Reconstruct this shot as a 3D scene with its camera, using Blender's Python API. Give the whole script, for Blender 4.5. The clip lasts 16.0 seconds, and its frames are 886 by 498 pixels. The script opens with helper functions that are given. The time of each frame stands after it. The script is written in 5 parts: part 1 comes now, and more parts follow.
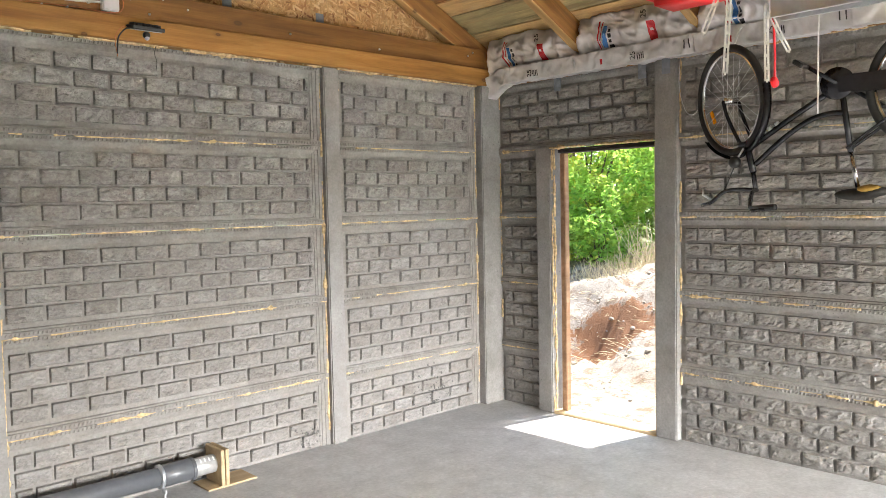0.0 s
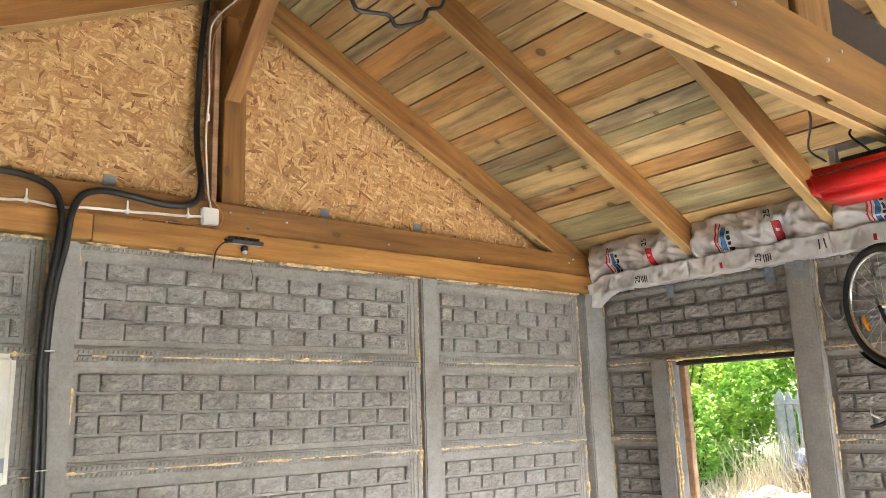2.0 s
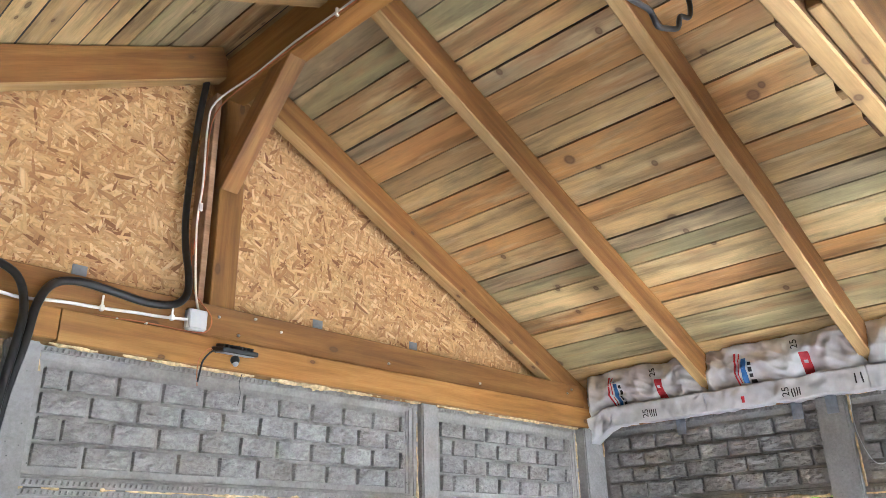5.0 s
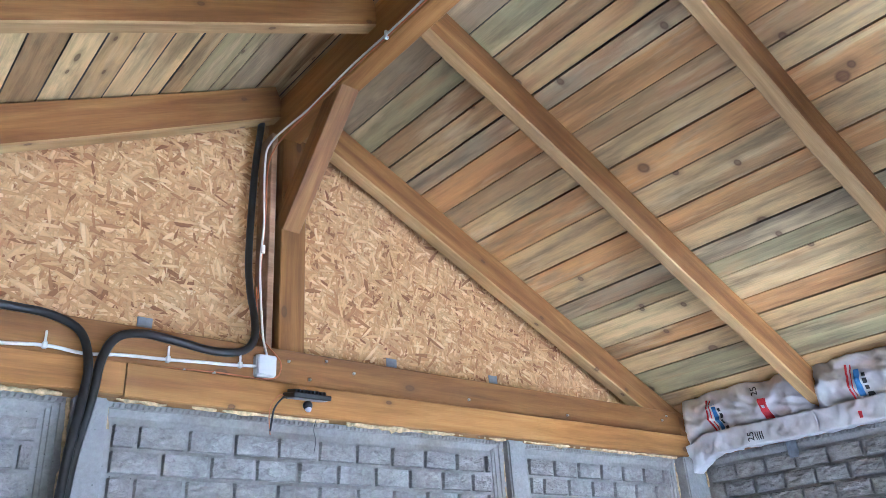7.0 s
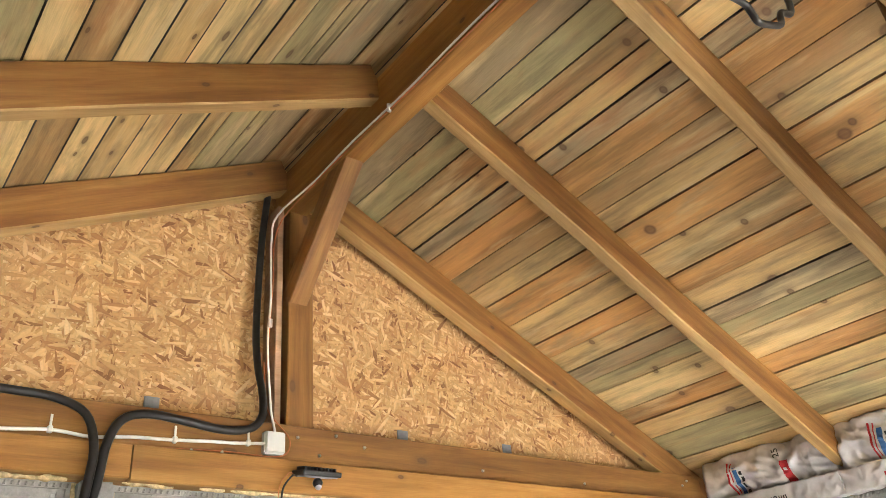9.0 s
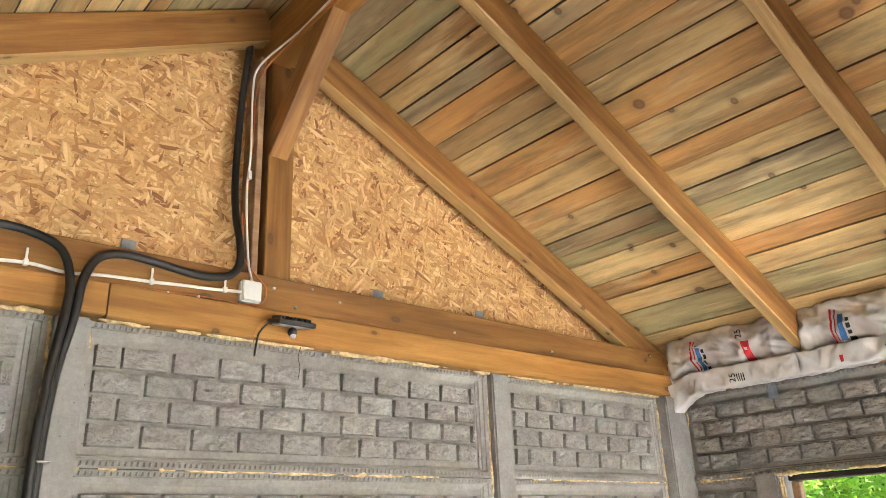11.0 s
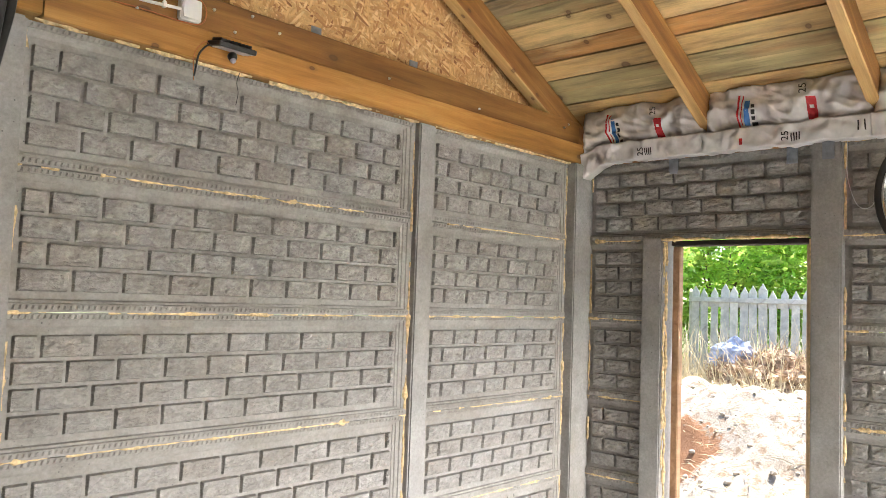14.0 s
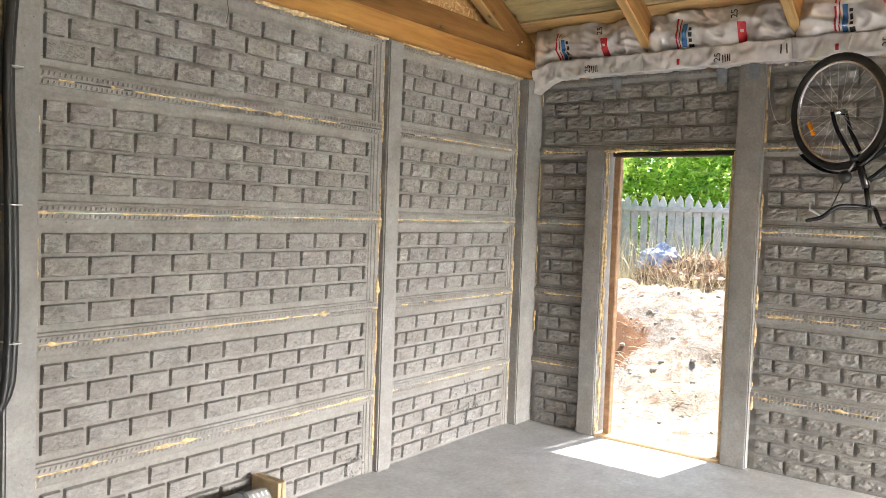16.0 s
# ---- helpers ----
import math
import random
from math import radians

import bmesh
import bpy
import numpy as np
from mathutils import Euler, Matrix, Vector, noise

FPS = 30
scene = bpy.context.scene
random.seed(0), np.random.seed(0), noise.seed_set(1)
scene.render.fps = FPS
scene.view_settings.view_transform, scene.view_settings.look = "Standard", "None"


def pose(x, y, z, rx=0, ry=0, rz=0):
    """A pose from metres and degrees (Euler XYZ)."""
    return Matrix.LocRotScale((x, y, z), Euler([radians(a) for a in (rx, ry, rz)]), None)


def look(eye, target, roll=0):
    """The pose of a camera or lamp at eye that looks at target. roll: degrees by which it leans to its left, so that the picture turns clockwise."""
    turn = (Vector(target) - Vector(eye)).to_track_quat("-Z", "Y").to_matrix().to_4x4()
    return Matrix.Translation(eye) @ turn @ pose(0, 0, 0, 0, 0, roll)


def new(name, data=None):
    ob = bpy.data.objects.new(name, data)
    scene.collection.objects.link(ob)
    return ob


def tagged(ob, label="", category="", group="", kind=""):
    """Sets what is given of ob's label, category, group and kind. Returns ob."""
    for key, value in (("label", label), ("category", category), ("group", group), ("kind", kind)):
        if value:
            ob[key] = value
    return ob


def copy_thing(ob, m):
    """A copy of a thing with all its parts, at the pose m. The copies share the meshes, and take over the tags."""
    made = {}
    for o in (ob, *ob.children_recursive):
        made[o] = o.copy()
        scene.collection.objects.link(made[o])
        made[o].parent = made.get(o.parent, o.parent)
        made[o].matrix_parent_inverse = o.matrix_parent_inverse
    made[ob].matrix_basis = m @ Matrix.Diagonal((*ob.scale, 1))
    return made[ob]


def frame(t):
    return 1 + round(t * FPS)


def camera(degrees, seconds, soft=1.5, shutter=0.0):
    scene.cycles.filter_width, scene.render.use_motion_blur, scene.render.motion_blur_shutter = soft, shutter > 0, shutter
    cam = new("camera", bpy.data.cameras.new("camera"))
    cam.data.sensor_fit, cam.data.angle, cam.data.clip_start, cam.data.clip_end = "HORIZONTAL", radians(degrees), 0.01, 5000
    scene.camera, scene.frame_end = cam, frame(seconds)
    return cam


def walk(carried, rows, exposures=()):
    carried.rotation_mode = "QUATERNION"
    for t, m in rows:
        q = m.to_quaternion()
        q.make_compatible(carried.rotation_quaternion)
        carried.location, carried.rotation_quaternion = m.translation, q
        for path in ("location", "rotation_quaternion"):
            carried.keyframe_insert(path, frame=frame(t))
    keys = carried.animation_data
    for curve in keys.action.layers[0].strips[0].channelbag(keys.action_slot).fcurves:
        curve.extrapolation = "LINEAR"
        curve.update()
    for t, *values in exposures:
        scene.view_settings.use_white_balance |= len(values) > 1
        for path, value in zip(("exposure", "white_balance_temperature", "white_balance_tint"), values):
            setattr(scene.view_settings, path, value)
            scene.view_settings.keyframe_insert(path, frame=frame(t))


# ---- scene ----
cam = camera(59.0, 16.0, soft=0.45)
PATH = [
    (0, (0.215, 0.365, 1.564), (1.585, 1.818, 1.447), -1.2),
    (0.5, (0.262, 0.532, 1.567), (1.556, 2.056, 1.54), -2.5),
    (1, (0.377, 0.653, 1.593), (1.604, 2.228, 1.717), -2.9),
    (1.5, (0.365, 0.786, 1.615), (1.576, 2.356, 1.875), -2.6),
    (1.7, (0.331, 0.826, 1.636), (1.554, 2.377, 1.949), -2.4),
    (2, (0.317, 0.892, 1.648), (1.558, 2.406, 2.059), -1.8),
    (2.5, (0.274, 0.927, 1.659), (1.52, 2.372, 2.261), -0.6),
    (3, (0.258, 0.937, 1.66), (1.504, 2.338, 2.356), -0.2),
    (3.5, (0.238, 0.986, 1.647), (1.5, 2.37, 2.347), -0.6),
    (4, (0.232, 1.158, 1.633), (1.506, 2.531, 2.335), -0.8),
    (4.2, (0.225, 1.271, 1.667), (1.513, 2.632, 2.366), -0.8),
    (6.3, (0.359, 1.757, 1.694), (1.738, 2.962, 2.5), -2.6),
    (6.5, (0.369, 1.763, 1.697), (1.699, 3.018, 2.509), -3.2),
    (7, (0.393, 1.742, 1.708), (1.579, 3.12, 2.542), -3.9),
    (7.5, (0.403, 1.737, 1.728), (1.524, 3.129, 2.626), -4.0),
    (8, (0.4, 1.737, 1.728), (1.509, 3.085, 2.704), -4.8),
    (8.2, (0.394, 1.736, 1.747), (1.505, 3.065, 2.746), -5.3),
    (10.3, (0.426, 1.759, 1.705), (1.609, 3.139, 2.539), -3.7),
    (10.5, (0.429, 1.766, 1.697), (1.626, 3.156, 2.492), -3.3),
    (10.8, (0.437, 1.75, 1.69), (1.65, 3.163, 2.421), -2.7),
    (11, (0.434, 1.771, 1.674), (1.666, 3.183, 2.373), -2.4),
    (11.5, (0.434, 1.775, 1.661), (1.705, 3.192, 2.273), -1.5),
    (12, (0.421, 1.766, 1.644), (1.736, 3.176, 2.173), -0.8),
    (12.5, (0.386, 1.759, 1.638), (1.753, 3.153, 2.071), 0.0),
    (13, (0.364, 1.755, 1.611), (1.779, 3.129, 1.941), 0.8),
    (13.5, (0.337, 1.754, 1.565), (1.787, 3.113, 1.791), 1.5),
    (14, (0.279, 1.731, 1.544), (1.75, 3.081, 1.668), 2.0),
    (14.5, (0.179, 1.639, 1.53), (1.661, 2.982, 1.568), 2.2),
    (15, (0.042, 1.579, 1.515), (1.534, 2.911, 1.488), 2.2),
    (15.5, (-0.116, 1.593, 1.505), (1.397, 2.897, 1.415), 1.8),
    (16, (-0.157, 1.601, 1.501), (1.43, 2.815, 1.405), 2.0),
]
# stops, kelvin, tint of the film
EXPOSURES = [(0, 1.62, 6500, 10), (1, 1.72, 6500, 10), (2, 2.0, 6500, 10), (3, 2.12, 6500, 10), (4.2, 2.2, 6500, 10), (5.8, 2.35, 4500, 12), (7.0, 2.35, 4600, 12), (7.8, 2.3, 6500, 10), (8.2, 2.3, 6600, 10),
             (10.3, 2.35, 6600, 10), (11, 2.35, 6600, 10), (12.5, 2.15, 6600, 10), (14, 1.9, 6600, 10), (16, 1.72, 6600, 10)]
walk(cam, [(t, look(eye, target, roll)) for t, eye, target, roll in PATH], EXPOSURES)

# ---- world, sun, daylight ----
SUN_EL, SUN_AZ = radians(62.5), math.atan2(-0.22, 1.0)   # the sun stands east, a little south
world = bpy.data.worlds.new("sky_world")
scene.world = world
world.use_nodes = True
wn, wl = world.node_tree.nodes, world.node_tree.links
sky = wn.new("ShaderNodeTexSky")
sky.sky_type, sky.sun_disc = "NISHITA", False
sky.sun_elevation, sky.sun_rotation = SUN_EL, math.pi / 2 - SUN_AZ
wl.new(sky.outputs[0], wn["Background"].inputs[0])
wn["Background"].inputs[1].default_value = 0.15

sun = new("sun", bpy.data.lights.new("sun", "SUN"))
sun.data.energy, sun.data.angle, sun.data.color = 5.0, radians(0.5), (1, 0.95, 0.88)
sun_from = Vector((math.cos(SUN_EL) * math.cos(SUN_AZ), math.cos(SUN_EL) * math.sin(SUN_AZ), math.sin(SUN_EL)))
sun.matrix_world = look(sun_from * 20, (0, 0, 0))


def sky_lamp(x, y, z, w, h, target, power, colour):
    """Daylight standing in an opening; the sky's light falls in and downwards."""
    lamp = new("daylight", bpy.data.lights.new("daylight", "AREA"))
    lamp.data.shape, lamp.data.size, lamp.data.size_y = "RECTANGLE", w, h
    lamp.data.energy, lamp.data.color, lamp.data.spread = power, colour, radians(97)
    lamp.matrix_world = look((x, y, z), target)
    return lamp


SOUTH = -4.2
sky_lamp(0.62, SOUTH + 0.02, 1.05, 2.3, 1.7, (1.8, SOUTH + 2.8, -1.75), 30, (1.0, 0.985, 0.965))
sky_lamp(3.25, SOUTH + 0.02, 1.05, 2.3, 1.7, (3.25, SOUTH + 2.8, -1.7), 520, (1.0, 0.985, 0.965))


# ---- materials ----
def mat(name, rough=0.8, metal=0.0):
    m = bpy.data.materials.new(name)
    m.use_nodes = True
    b = m.node_tree.nodes["Principled BSDF"]
    b.inputs["Roughness"].default_value, b.inputs["Metallic"].default_value = rough, metal
    return m, m.node_tree.nodes, m.node_tree.links, b


def coords(n, l, scale=(1, 1, 1), rot=(0, 0, 0), kind="Object", shift=True, island=False):
    """Object coordinates, shifted by the object's own random number so that alike pieces differ."""
    tc, mp = n.new("ShaderNodeTexCoord"), n.new("ShaderNodeMapping")
    mp.inputs["Scale"].default_value = scale
    mp.inputs["Rotation"].default_value = [radians(a) for a in rot]
    if shift:
        info, mul, add = n.new("ShaderNodeObjectInfo"), n.new("ShaderNodeMath"), n.new("ShaderNodeVectorMath")
        mul.operation, mul.inputs[1].default_value = "MULTIPLY", 37.0
        if island:
            l.new(n.new("ShaderNodeNewGeometry").outputs["Random Per Island"], mul.inputs[0])
        else:
            l.new(info.outputs["Random"], mul.inputs[0])
        l.new(tc.outputs[kind], add.inputs[0])
        l.new(mul.outputs[0], add.inputs[1])
        l.new(add.outputs[0], mp.inputs[0])
    else:
        l.new(tc.outputs[kind], mp.inputs[0])
    return mp.outputs[0]


def tex_noise(n, l, vec, scale, detail=4, rough=0.6, dist=0.0):
    t = n.new("ShaderNodeTexNoise")
    t.inputs["Scale"].default_value, t.inputs["Detail"].default_value = scale, detail
    t.inputs["Roughness"].default_value, t.inputs["Distortion"].default_value = rough, dist
    l.new(vec, t.inputs["Vector"])
    return t.outputs[0]


def ramp(n, l, fac, stops, mode="LINEAR"):
    r = n.new("ShaderNodeValToRGB")
    r.color_ramp.interpolation = mode
    el = r.color_ramp.elements
    while len(el) < len(stops):
        el.new(0.5)
    for e, (p, c) in zip(el, stops):
        e.position, e.color = p, (*c, 1) if len(c) == 3 else c
    l.new(fac, r.inputs[0])
    return r.outputs[0]


def mix(n, l, fac, a, b, mode="MIX"):
    x = n.new("ShaderNodeMix")
    x.data_type, x.blend_type = "RGBA", mode
    for sock, v in ((x.inputs[0], fac), (x.inputs[6], a), (x.inputs[7], b)):
        if isinstance(v, (int, float)):
            sock.default_value = v
        elif isinstance(v, tuple):
            sock.default_value = (*v, 1)
        else:
            l.new(v, sock)
    return x.outputs[2]


def bump(n, l, b, height, strength, dist=0.01):
    u = n.new("ShaderNodeBump")
    u.inputs["Strength"].default_value, u.inputs["Distance"].default_value = strength, dist
    l.new(height, u.inputs["Height"])
    l.new(u.outputs[0], b.inputs["Normal"])


def grey(v, warm=0.0):
    return (v * (1 + warm), v, v * (1 - warm))


def concrete(name, low, high, warm=0.03, scale=1.0, rough=0.85, pores=True, relief=0.0, kind="Object", shift=True):
    m, n, l, b = mat(name, rough)
    v = coords(n, l, kind=kind, shift=shift)
    big = tex_noise(n, l, v, 1.6 * scale, 5, 0.65)
    c = ramp(n, l, big, [(0.3, grey(low, warm)), (0.7, grey(high, warm * 0.45))])
    fine = tex_noise(n, l, v, 55 * scale, 4, 0.7)
    c = mix(n, l, 0.5, c, ramp(n, l, fine, [(0.25, grey(0.55)), (0.75, grey(1.25))]), "MULTIPLY")
    mid = tex_noise(n, l, v, 9 * scale, 5, 0.7)
    c = mix(n, l, 0.55, c, ramp(n, l, mid, [(0.3, grey(0.68)), (0.7, grey(1.22))]), "MULTIPLY")
    if pores:
        vo = n.new("ShaderNodeTexVoronoi")
        vo.inputs["Scale"].default_value = 38
        l.new(v, vo.inputs["Vector"])
        dots = ramp(n, l, vo.outputs["Distance"], [(0.06, grey(0.25)), (0.13, grey(1.0))])
        c = mix(n, l, ramp(n, l, tex_noise(n, l, v, 3.1, 3), [(0.5, grey(0)), (0.62, grey(1))]), c, mix(n, l, 1.0, c, dots, "MULTIPLY"))
    l.new(c, b.inputs["Base Color"])
    if relief:
        rock = tex_noise(n, l, coords(n, l, (1, 2.1, 1)), 22, 5, 0.62, 0.6)
        c = mix(n, l, 0.3, c, ramp(n, l, rock, [(0.36, grey(0.55)), (0.62, grey(1.25))]), "MULTIPLY")
        l.new(c, b.inputs["Base Color"])
        bump(n, l, b, rock, relief, 0.02)
    else:
        bump(n, l, b, fine, 0.35, 0.004)
    return m


def timber(name, stops, rough=0.65, grain=1.0, tint=0.35, knots=0.85, spread=None):
    """Sawn wood with its grain along the local x axis; with spread, a mesh of many boards along y, each shifted by its own random number."""
    m, n, l, b = mat(name, rough)
    isl = bool(spread)

    def along(a, c, rot=(0, 0, 0)):
        return coords(n, l, (c, a, c) if isl else (a, c, c), rot, island=isl)

    g = tex_noise(n, l, along(0.7, 9 * grain), 2.2, 5, 0.58, 0.5)
    c = ramp(n, l, g, stops)
    rnd = n.new("ShaderNodeObjectInfo").outputs["Random"]
    if spread:
        c = mix(n, l, 0.66, c, spread)
        patch = tex_noise(n, l, along(0.9, 4), 1.7, 6, 0.7)
        c = mix(n, l, ramp(n, l, patch, [(0.50, grey(0)), (0.66, grey(0.65))]), c, (0.25, 0.20, 0.10))
        warmth = tex_noise(n, l, along(0.8, 3.5), 1.3, 4, 0.6)
        c = mix(n, l, ramp(n, l, warmth, [(0.54, grey(0)), (0.72, grey(0.6))]), c, (0.50, 0.22, 0.07))
        streak = tex_noise(n, l, along(0.6, 7), 1.7, 5, 0.65)
        c = mix(n, l, 0.75, c, ramp(n, l, streak, [(0.36, grey(0.45)), (0.5, grey(0.95)), (0.66, grey(1.2))]), "MULTIPLY")
        pale = tex_noise(n, l, along(0.8, 6), 1.9, 5, 0.6)
        c = mix(n, l, ramp(n, l, pale, [(0.54, grey(0)), (0.68, grey(0.6))]), c, (0.72, 0.54, 0.28))
    else:
        c = mix(n, l, tint, c, ramp(n, l, rnd, [(0.0, grey(0.72)), (1.0, grey(1.22))]), "MULTIPLY")
        streak = tex_noise(n, l, along(0.5, 4), 1.5, 3, 0.5)
        c = mix(n, l, 0.6, c, ramp(n, l, streak, [(0.35, grey(0.66)), (0.65, grey(1.2))]), "MULTIPLY")
    fine = tex_noise(n, l, along(5, 130), 2.0, 3, 0.6)
    c = mix(n, l, 0.3, c, ramp(n, l, fine, [(0.3, grey(0.6)), (0.7, grey(1.2))]), "MULTIPLY")
    # round knots, here and there, with a dark rim and a halo of darker grain
    for ka, kc, size, chance in ((2.2, 4.5, 0.06, 0.78), (4.0, 7.0, 0.06, 0.82)):
        vo = n.new("ShaderNodeTexVoronoi")
        vo.inputs["Scale"].default_value = 1.0
        xyz, flat = n.new("ShaderNodeSeparateXYZ"), n.new("ShaderNodeCombineXYZ")
        vo.voronoi_dimensions = "2D"
        l.new(along(1, 1), xyz.inputs[0])
        across = n.new("ShaderNodeMath")
        l.new(xyz.outputs[0 if isl else 1], across.inputs[0])
        l.new(xyz.outputs[2], across.inputs[1])
        for sock, out, k in ((0, xyz.outputs[1 if isl else 0], ka), (1, across.outputs[0], kc)):
            times = n.new("ShaderNodeMath")
            times.operation, times.inputs[1].default_value = "MULTIPLY", k
            l.new(out, times.inputs[0])
            l.new(times.outputs[0], flat.inputs[sock])
        l.new(flat.outputs[0], vo.inputs["Vector"])
        sep = n.new("ShaderNodeSeparateColor")
        l.new(vo.outputs["Color"], sep.inputs[0])
        there = ramp(n, l, sep.outputs[0], [(chance, grey(0)), (chance + 0.01, grey(knots))])
        shape = ramp(n, l, vo.outputs["Distance"], [(size * 0.45, grey(0.85)), (size * 0.8, grey(1.0)), (size * 1.2, grey(0.3)), (size * 2.8, grey(0))])
        c = mix(n, l, mix(n, l, 1.0, there, shape, "MULTIPLY"), c, (0.10, 0.045, 0.018))
    l.new(c, b.inputs["Base Color"])
    bump(n, l, b, fine, 0.25, 0.003)
    return m


def plain(name, colour, rough=0.5, metal=0.0, var=0.18, scale=30, bumpy=0.0):
    m, n, l, b = mat(name, rough, metal)
    t = tex_noise(n, l, coords(n, l), scale, 4, 0.6)
    c = mix(n, l, 1.0, colour, ramp(n, l, t, [(0.3, grey(1 - var)), (0.7, grey(1 + var))]), "MULTIPLY")
    l.new(c, b.inputs["Base Color"])
    if bumpy:
        bump(n, l, b, t, bumpy, 0.01)
    return m


def osb_material():
    """Pressed strand board: several layers of long flakes, the topmost flake shows."""
    m, n, l, b = mat("strand_board", 0.62)
    tc = n.new("ShaderNodeTexCoord")
    top_c, top_h = None, None
    for i, (ang, sx, sy) in enumerate(((6, 13, 72), (48, 15, 62), (101, 15, 74), (158, 13, 60), (-22, 18, 84), (74, 22, 90))):
        mp = n.new("ShaderNodeMapping")
        mp.vector_type = "POINT"
        mp.inputs["Rotation"].default_value = (0, radians(ang), 0)
        mp.inputs["Location"].default_value = (i * 3.7, 0, i * 1.9)
        l.new(tc.outputs["Object"], mp.inputs[0])
        sc = n.new("ShaderNodeVectorMath")
        sc.operation, sc.inputs[1].default_value = "MULTIPLY", (sx, 0, sy)
        l.new(mp.outputs[0], sc.inputs[0])
        vo = n.new("ShaderNodeTexVoronoi")
        vo.inputs["Scale"].default_value = 1.0
        l.new(sc.outputs[0], vo.inputs["Vector"])
        sep = n.new("ShaderNodeSeparateColor")
        l.new(vo.outputs["Color"], sep.inputs[0])
        col = ramp(n, l, sep.outputs[1], [(0.0, (0.25, 0.10, 0.03)), (0.1, (0.46, 0.23, 0.08)), (0.5, (0.62, 0.36, 0.145)), (0.86, (0.70, 0.43, 0.19)), (1.0, (0.80, 0.56, 0.29))])
        edge = ramp(n, l, vo.outputs["Distance"], [(0.35, grey(1.0)), (0.85, grey(0.78))])
        col = mix(n, l, 1.0, col, edge, "MULTIPLY")
        if top_c is None:
            top_c, top_h = col, sep.outputs[0]
        else:
            gt = n.new("ShaderNodeMath")
            gt.operation = "GREATER_THAN"
            l.new(sep.outputs[0], gt.inputs[0])
            l.new(top_h, gt.inputs[1])
            top_c = mix(n, l, gt.outputs[0], top_c, col)
            mx = n.new("ShaderNodeMath")
            mx.operation = "MAXIMUM"
            l.new(sep.outputs[0], mx.inputs[0])
            l.new(top_h, mx.inputs[1])
            top_h = mx.outputs[0]
    fine = tex_noise(n, l, coords(n, l, shift=False), 120, 3)
    c = mix(n, l, 0.4, top_c, ramp(n, l, fine, [(0.3, grey(0.8)), (0.7, grey(1.15))]), "MULTIPLY")
    l.new(c, b.inputs["Base Color"])
    bump(n, l, b, top_h, 0.25, 0.003)
    return m


M_PANEL = concrete("panel_concrete", 0.24, 0.335, 0.09, 1.0)
M_BRICK = concrete("cast_brick_concrete", 0.24, 0.34, 0.09, 1.2, pores=False, relief=0.8)
M_POST = concrete("post_concrete", 0.235, 0.34, 0.065, 1.2, 0.8)
M_FLOOR = concrete("floor_concrete", 0.46, 0.60, 0.0, 0.7, 0.6, pores=False, shift=False)
M_FOAM = plain("expanding_foam", (0.58, 0.43, 0.235), 0.8, 0, 0.5, 40, 0.5)
M_BEAM = timber("beam_timber", [(0.25, (0.23, 0.095, 0.018)), (0.5, (0.38, 0.175, 0.036)), (0.75, (0.49, 0.255, 0.065))])
M_BEAM_DARK = timber("dark_beam_timber", [(0.25, (0.16, 0.065, 0.014)), (0.5, (0.27, 0.12, 0.026)), (0.75, (0.37, 0.18, 0.046))])
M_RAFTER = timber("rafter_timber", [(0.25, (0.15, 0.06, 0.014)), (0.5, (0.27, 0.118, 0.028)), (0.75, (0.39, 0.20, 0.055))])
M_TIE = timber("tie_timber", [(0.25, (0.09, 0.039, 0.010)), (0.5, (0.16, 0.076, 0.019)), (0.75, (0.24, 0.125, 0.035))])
# pale sawn wood; on undersides its paleness also paints light bounced off the floor
M_PALE_SAWN_LIT = timber("pale_sawn_lit_timber", [(0.25, (0.30, 0.175, 0.06)), (0.5, (0.44, 0.275, 0.105)), (0.75, (0.55, 0.37, 0.16))])
BOARD_TONES = dict(grey=(0.37, 0.28, 0.15), green=(0.40, 0.33, 0.155), brown=(0.42, 0.26, 0.105), tan=(0.60, 0.40, 0.165), pale=(0.74, 0.53, 0.24), orange=(0.56, 0.295, 0.095))
M_BOARDS = {k: timber(k + "_roof_board", [(0.25, tuple(0.55 * q for q in c)), (0.5, c), (0.78, tuple(min(0.85, 1.25 * q) for q in c))], 0.7, 0.6, spread=c) for k, c in BOARD_TONES.items()}
M_OSB = osb_material()
M_FRAME = timber("door_frame_wood", [(0.3, (0.30, 0.16, 0.08)), (0.7, (0.50, 0.31, 0.18))])
M_PALE = timber("pale_wood", [(0.3, (0.50, 0.36, 0.20)), (0.7, (0.66, 0.50, 0.30))])
M_FENCE = timber("weathered_fence", [(0.3, (0.42, 0.42, 0.40)), (0.7, (0.58, 0.57, 0.54))], knots=0.3)
M_ROOFING = plain("roof_underlay", (0.06, 0.055, 0.05), 0.9)
M_BLACK = plain("black_plastic", (0.018, 0.017, 0.017), 0.42)
M_WHITE = plain("white_plastic", (0.80, 0.80, 0.78), 0.4, 0, 0.04)
M_COPPER = plain("brown_wire", (0.50, 0.16, 0.05), 0.5)
M_STEEL = plain("galvanised_steel", (0.62, 0.64, 0.66), 0.38, 0.85, 0.1)
M_RAIL = plain("dull_rail_steel", (0.24, 0.19, 0.17), 0.45, 0.4, 0.15)
M_CHROME = plain("chrome", (0.75, 0.75, 0.76), 0.15, 1.0, 0.05)
M_DULL = plain("dull_zinc", (0.30, 0.29, 0.27), 0.5, 0.6)
M_NAIL = plain("bright_nail", (0.72, 0.72, 0.72), 0.3, 0.7)
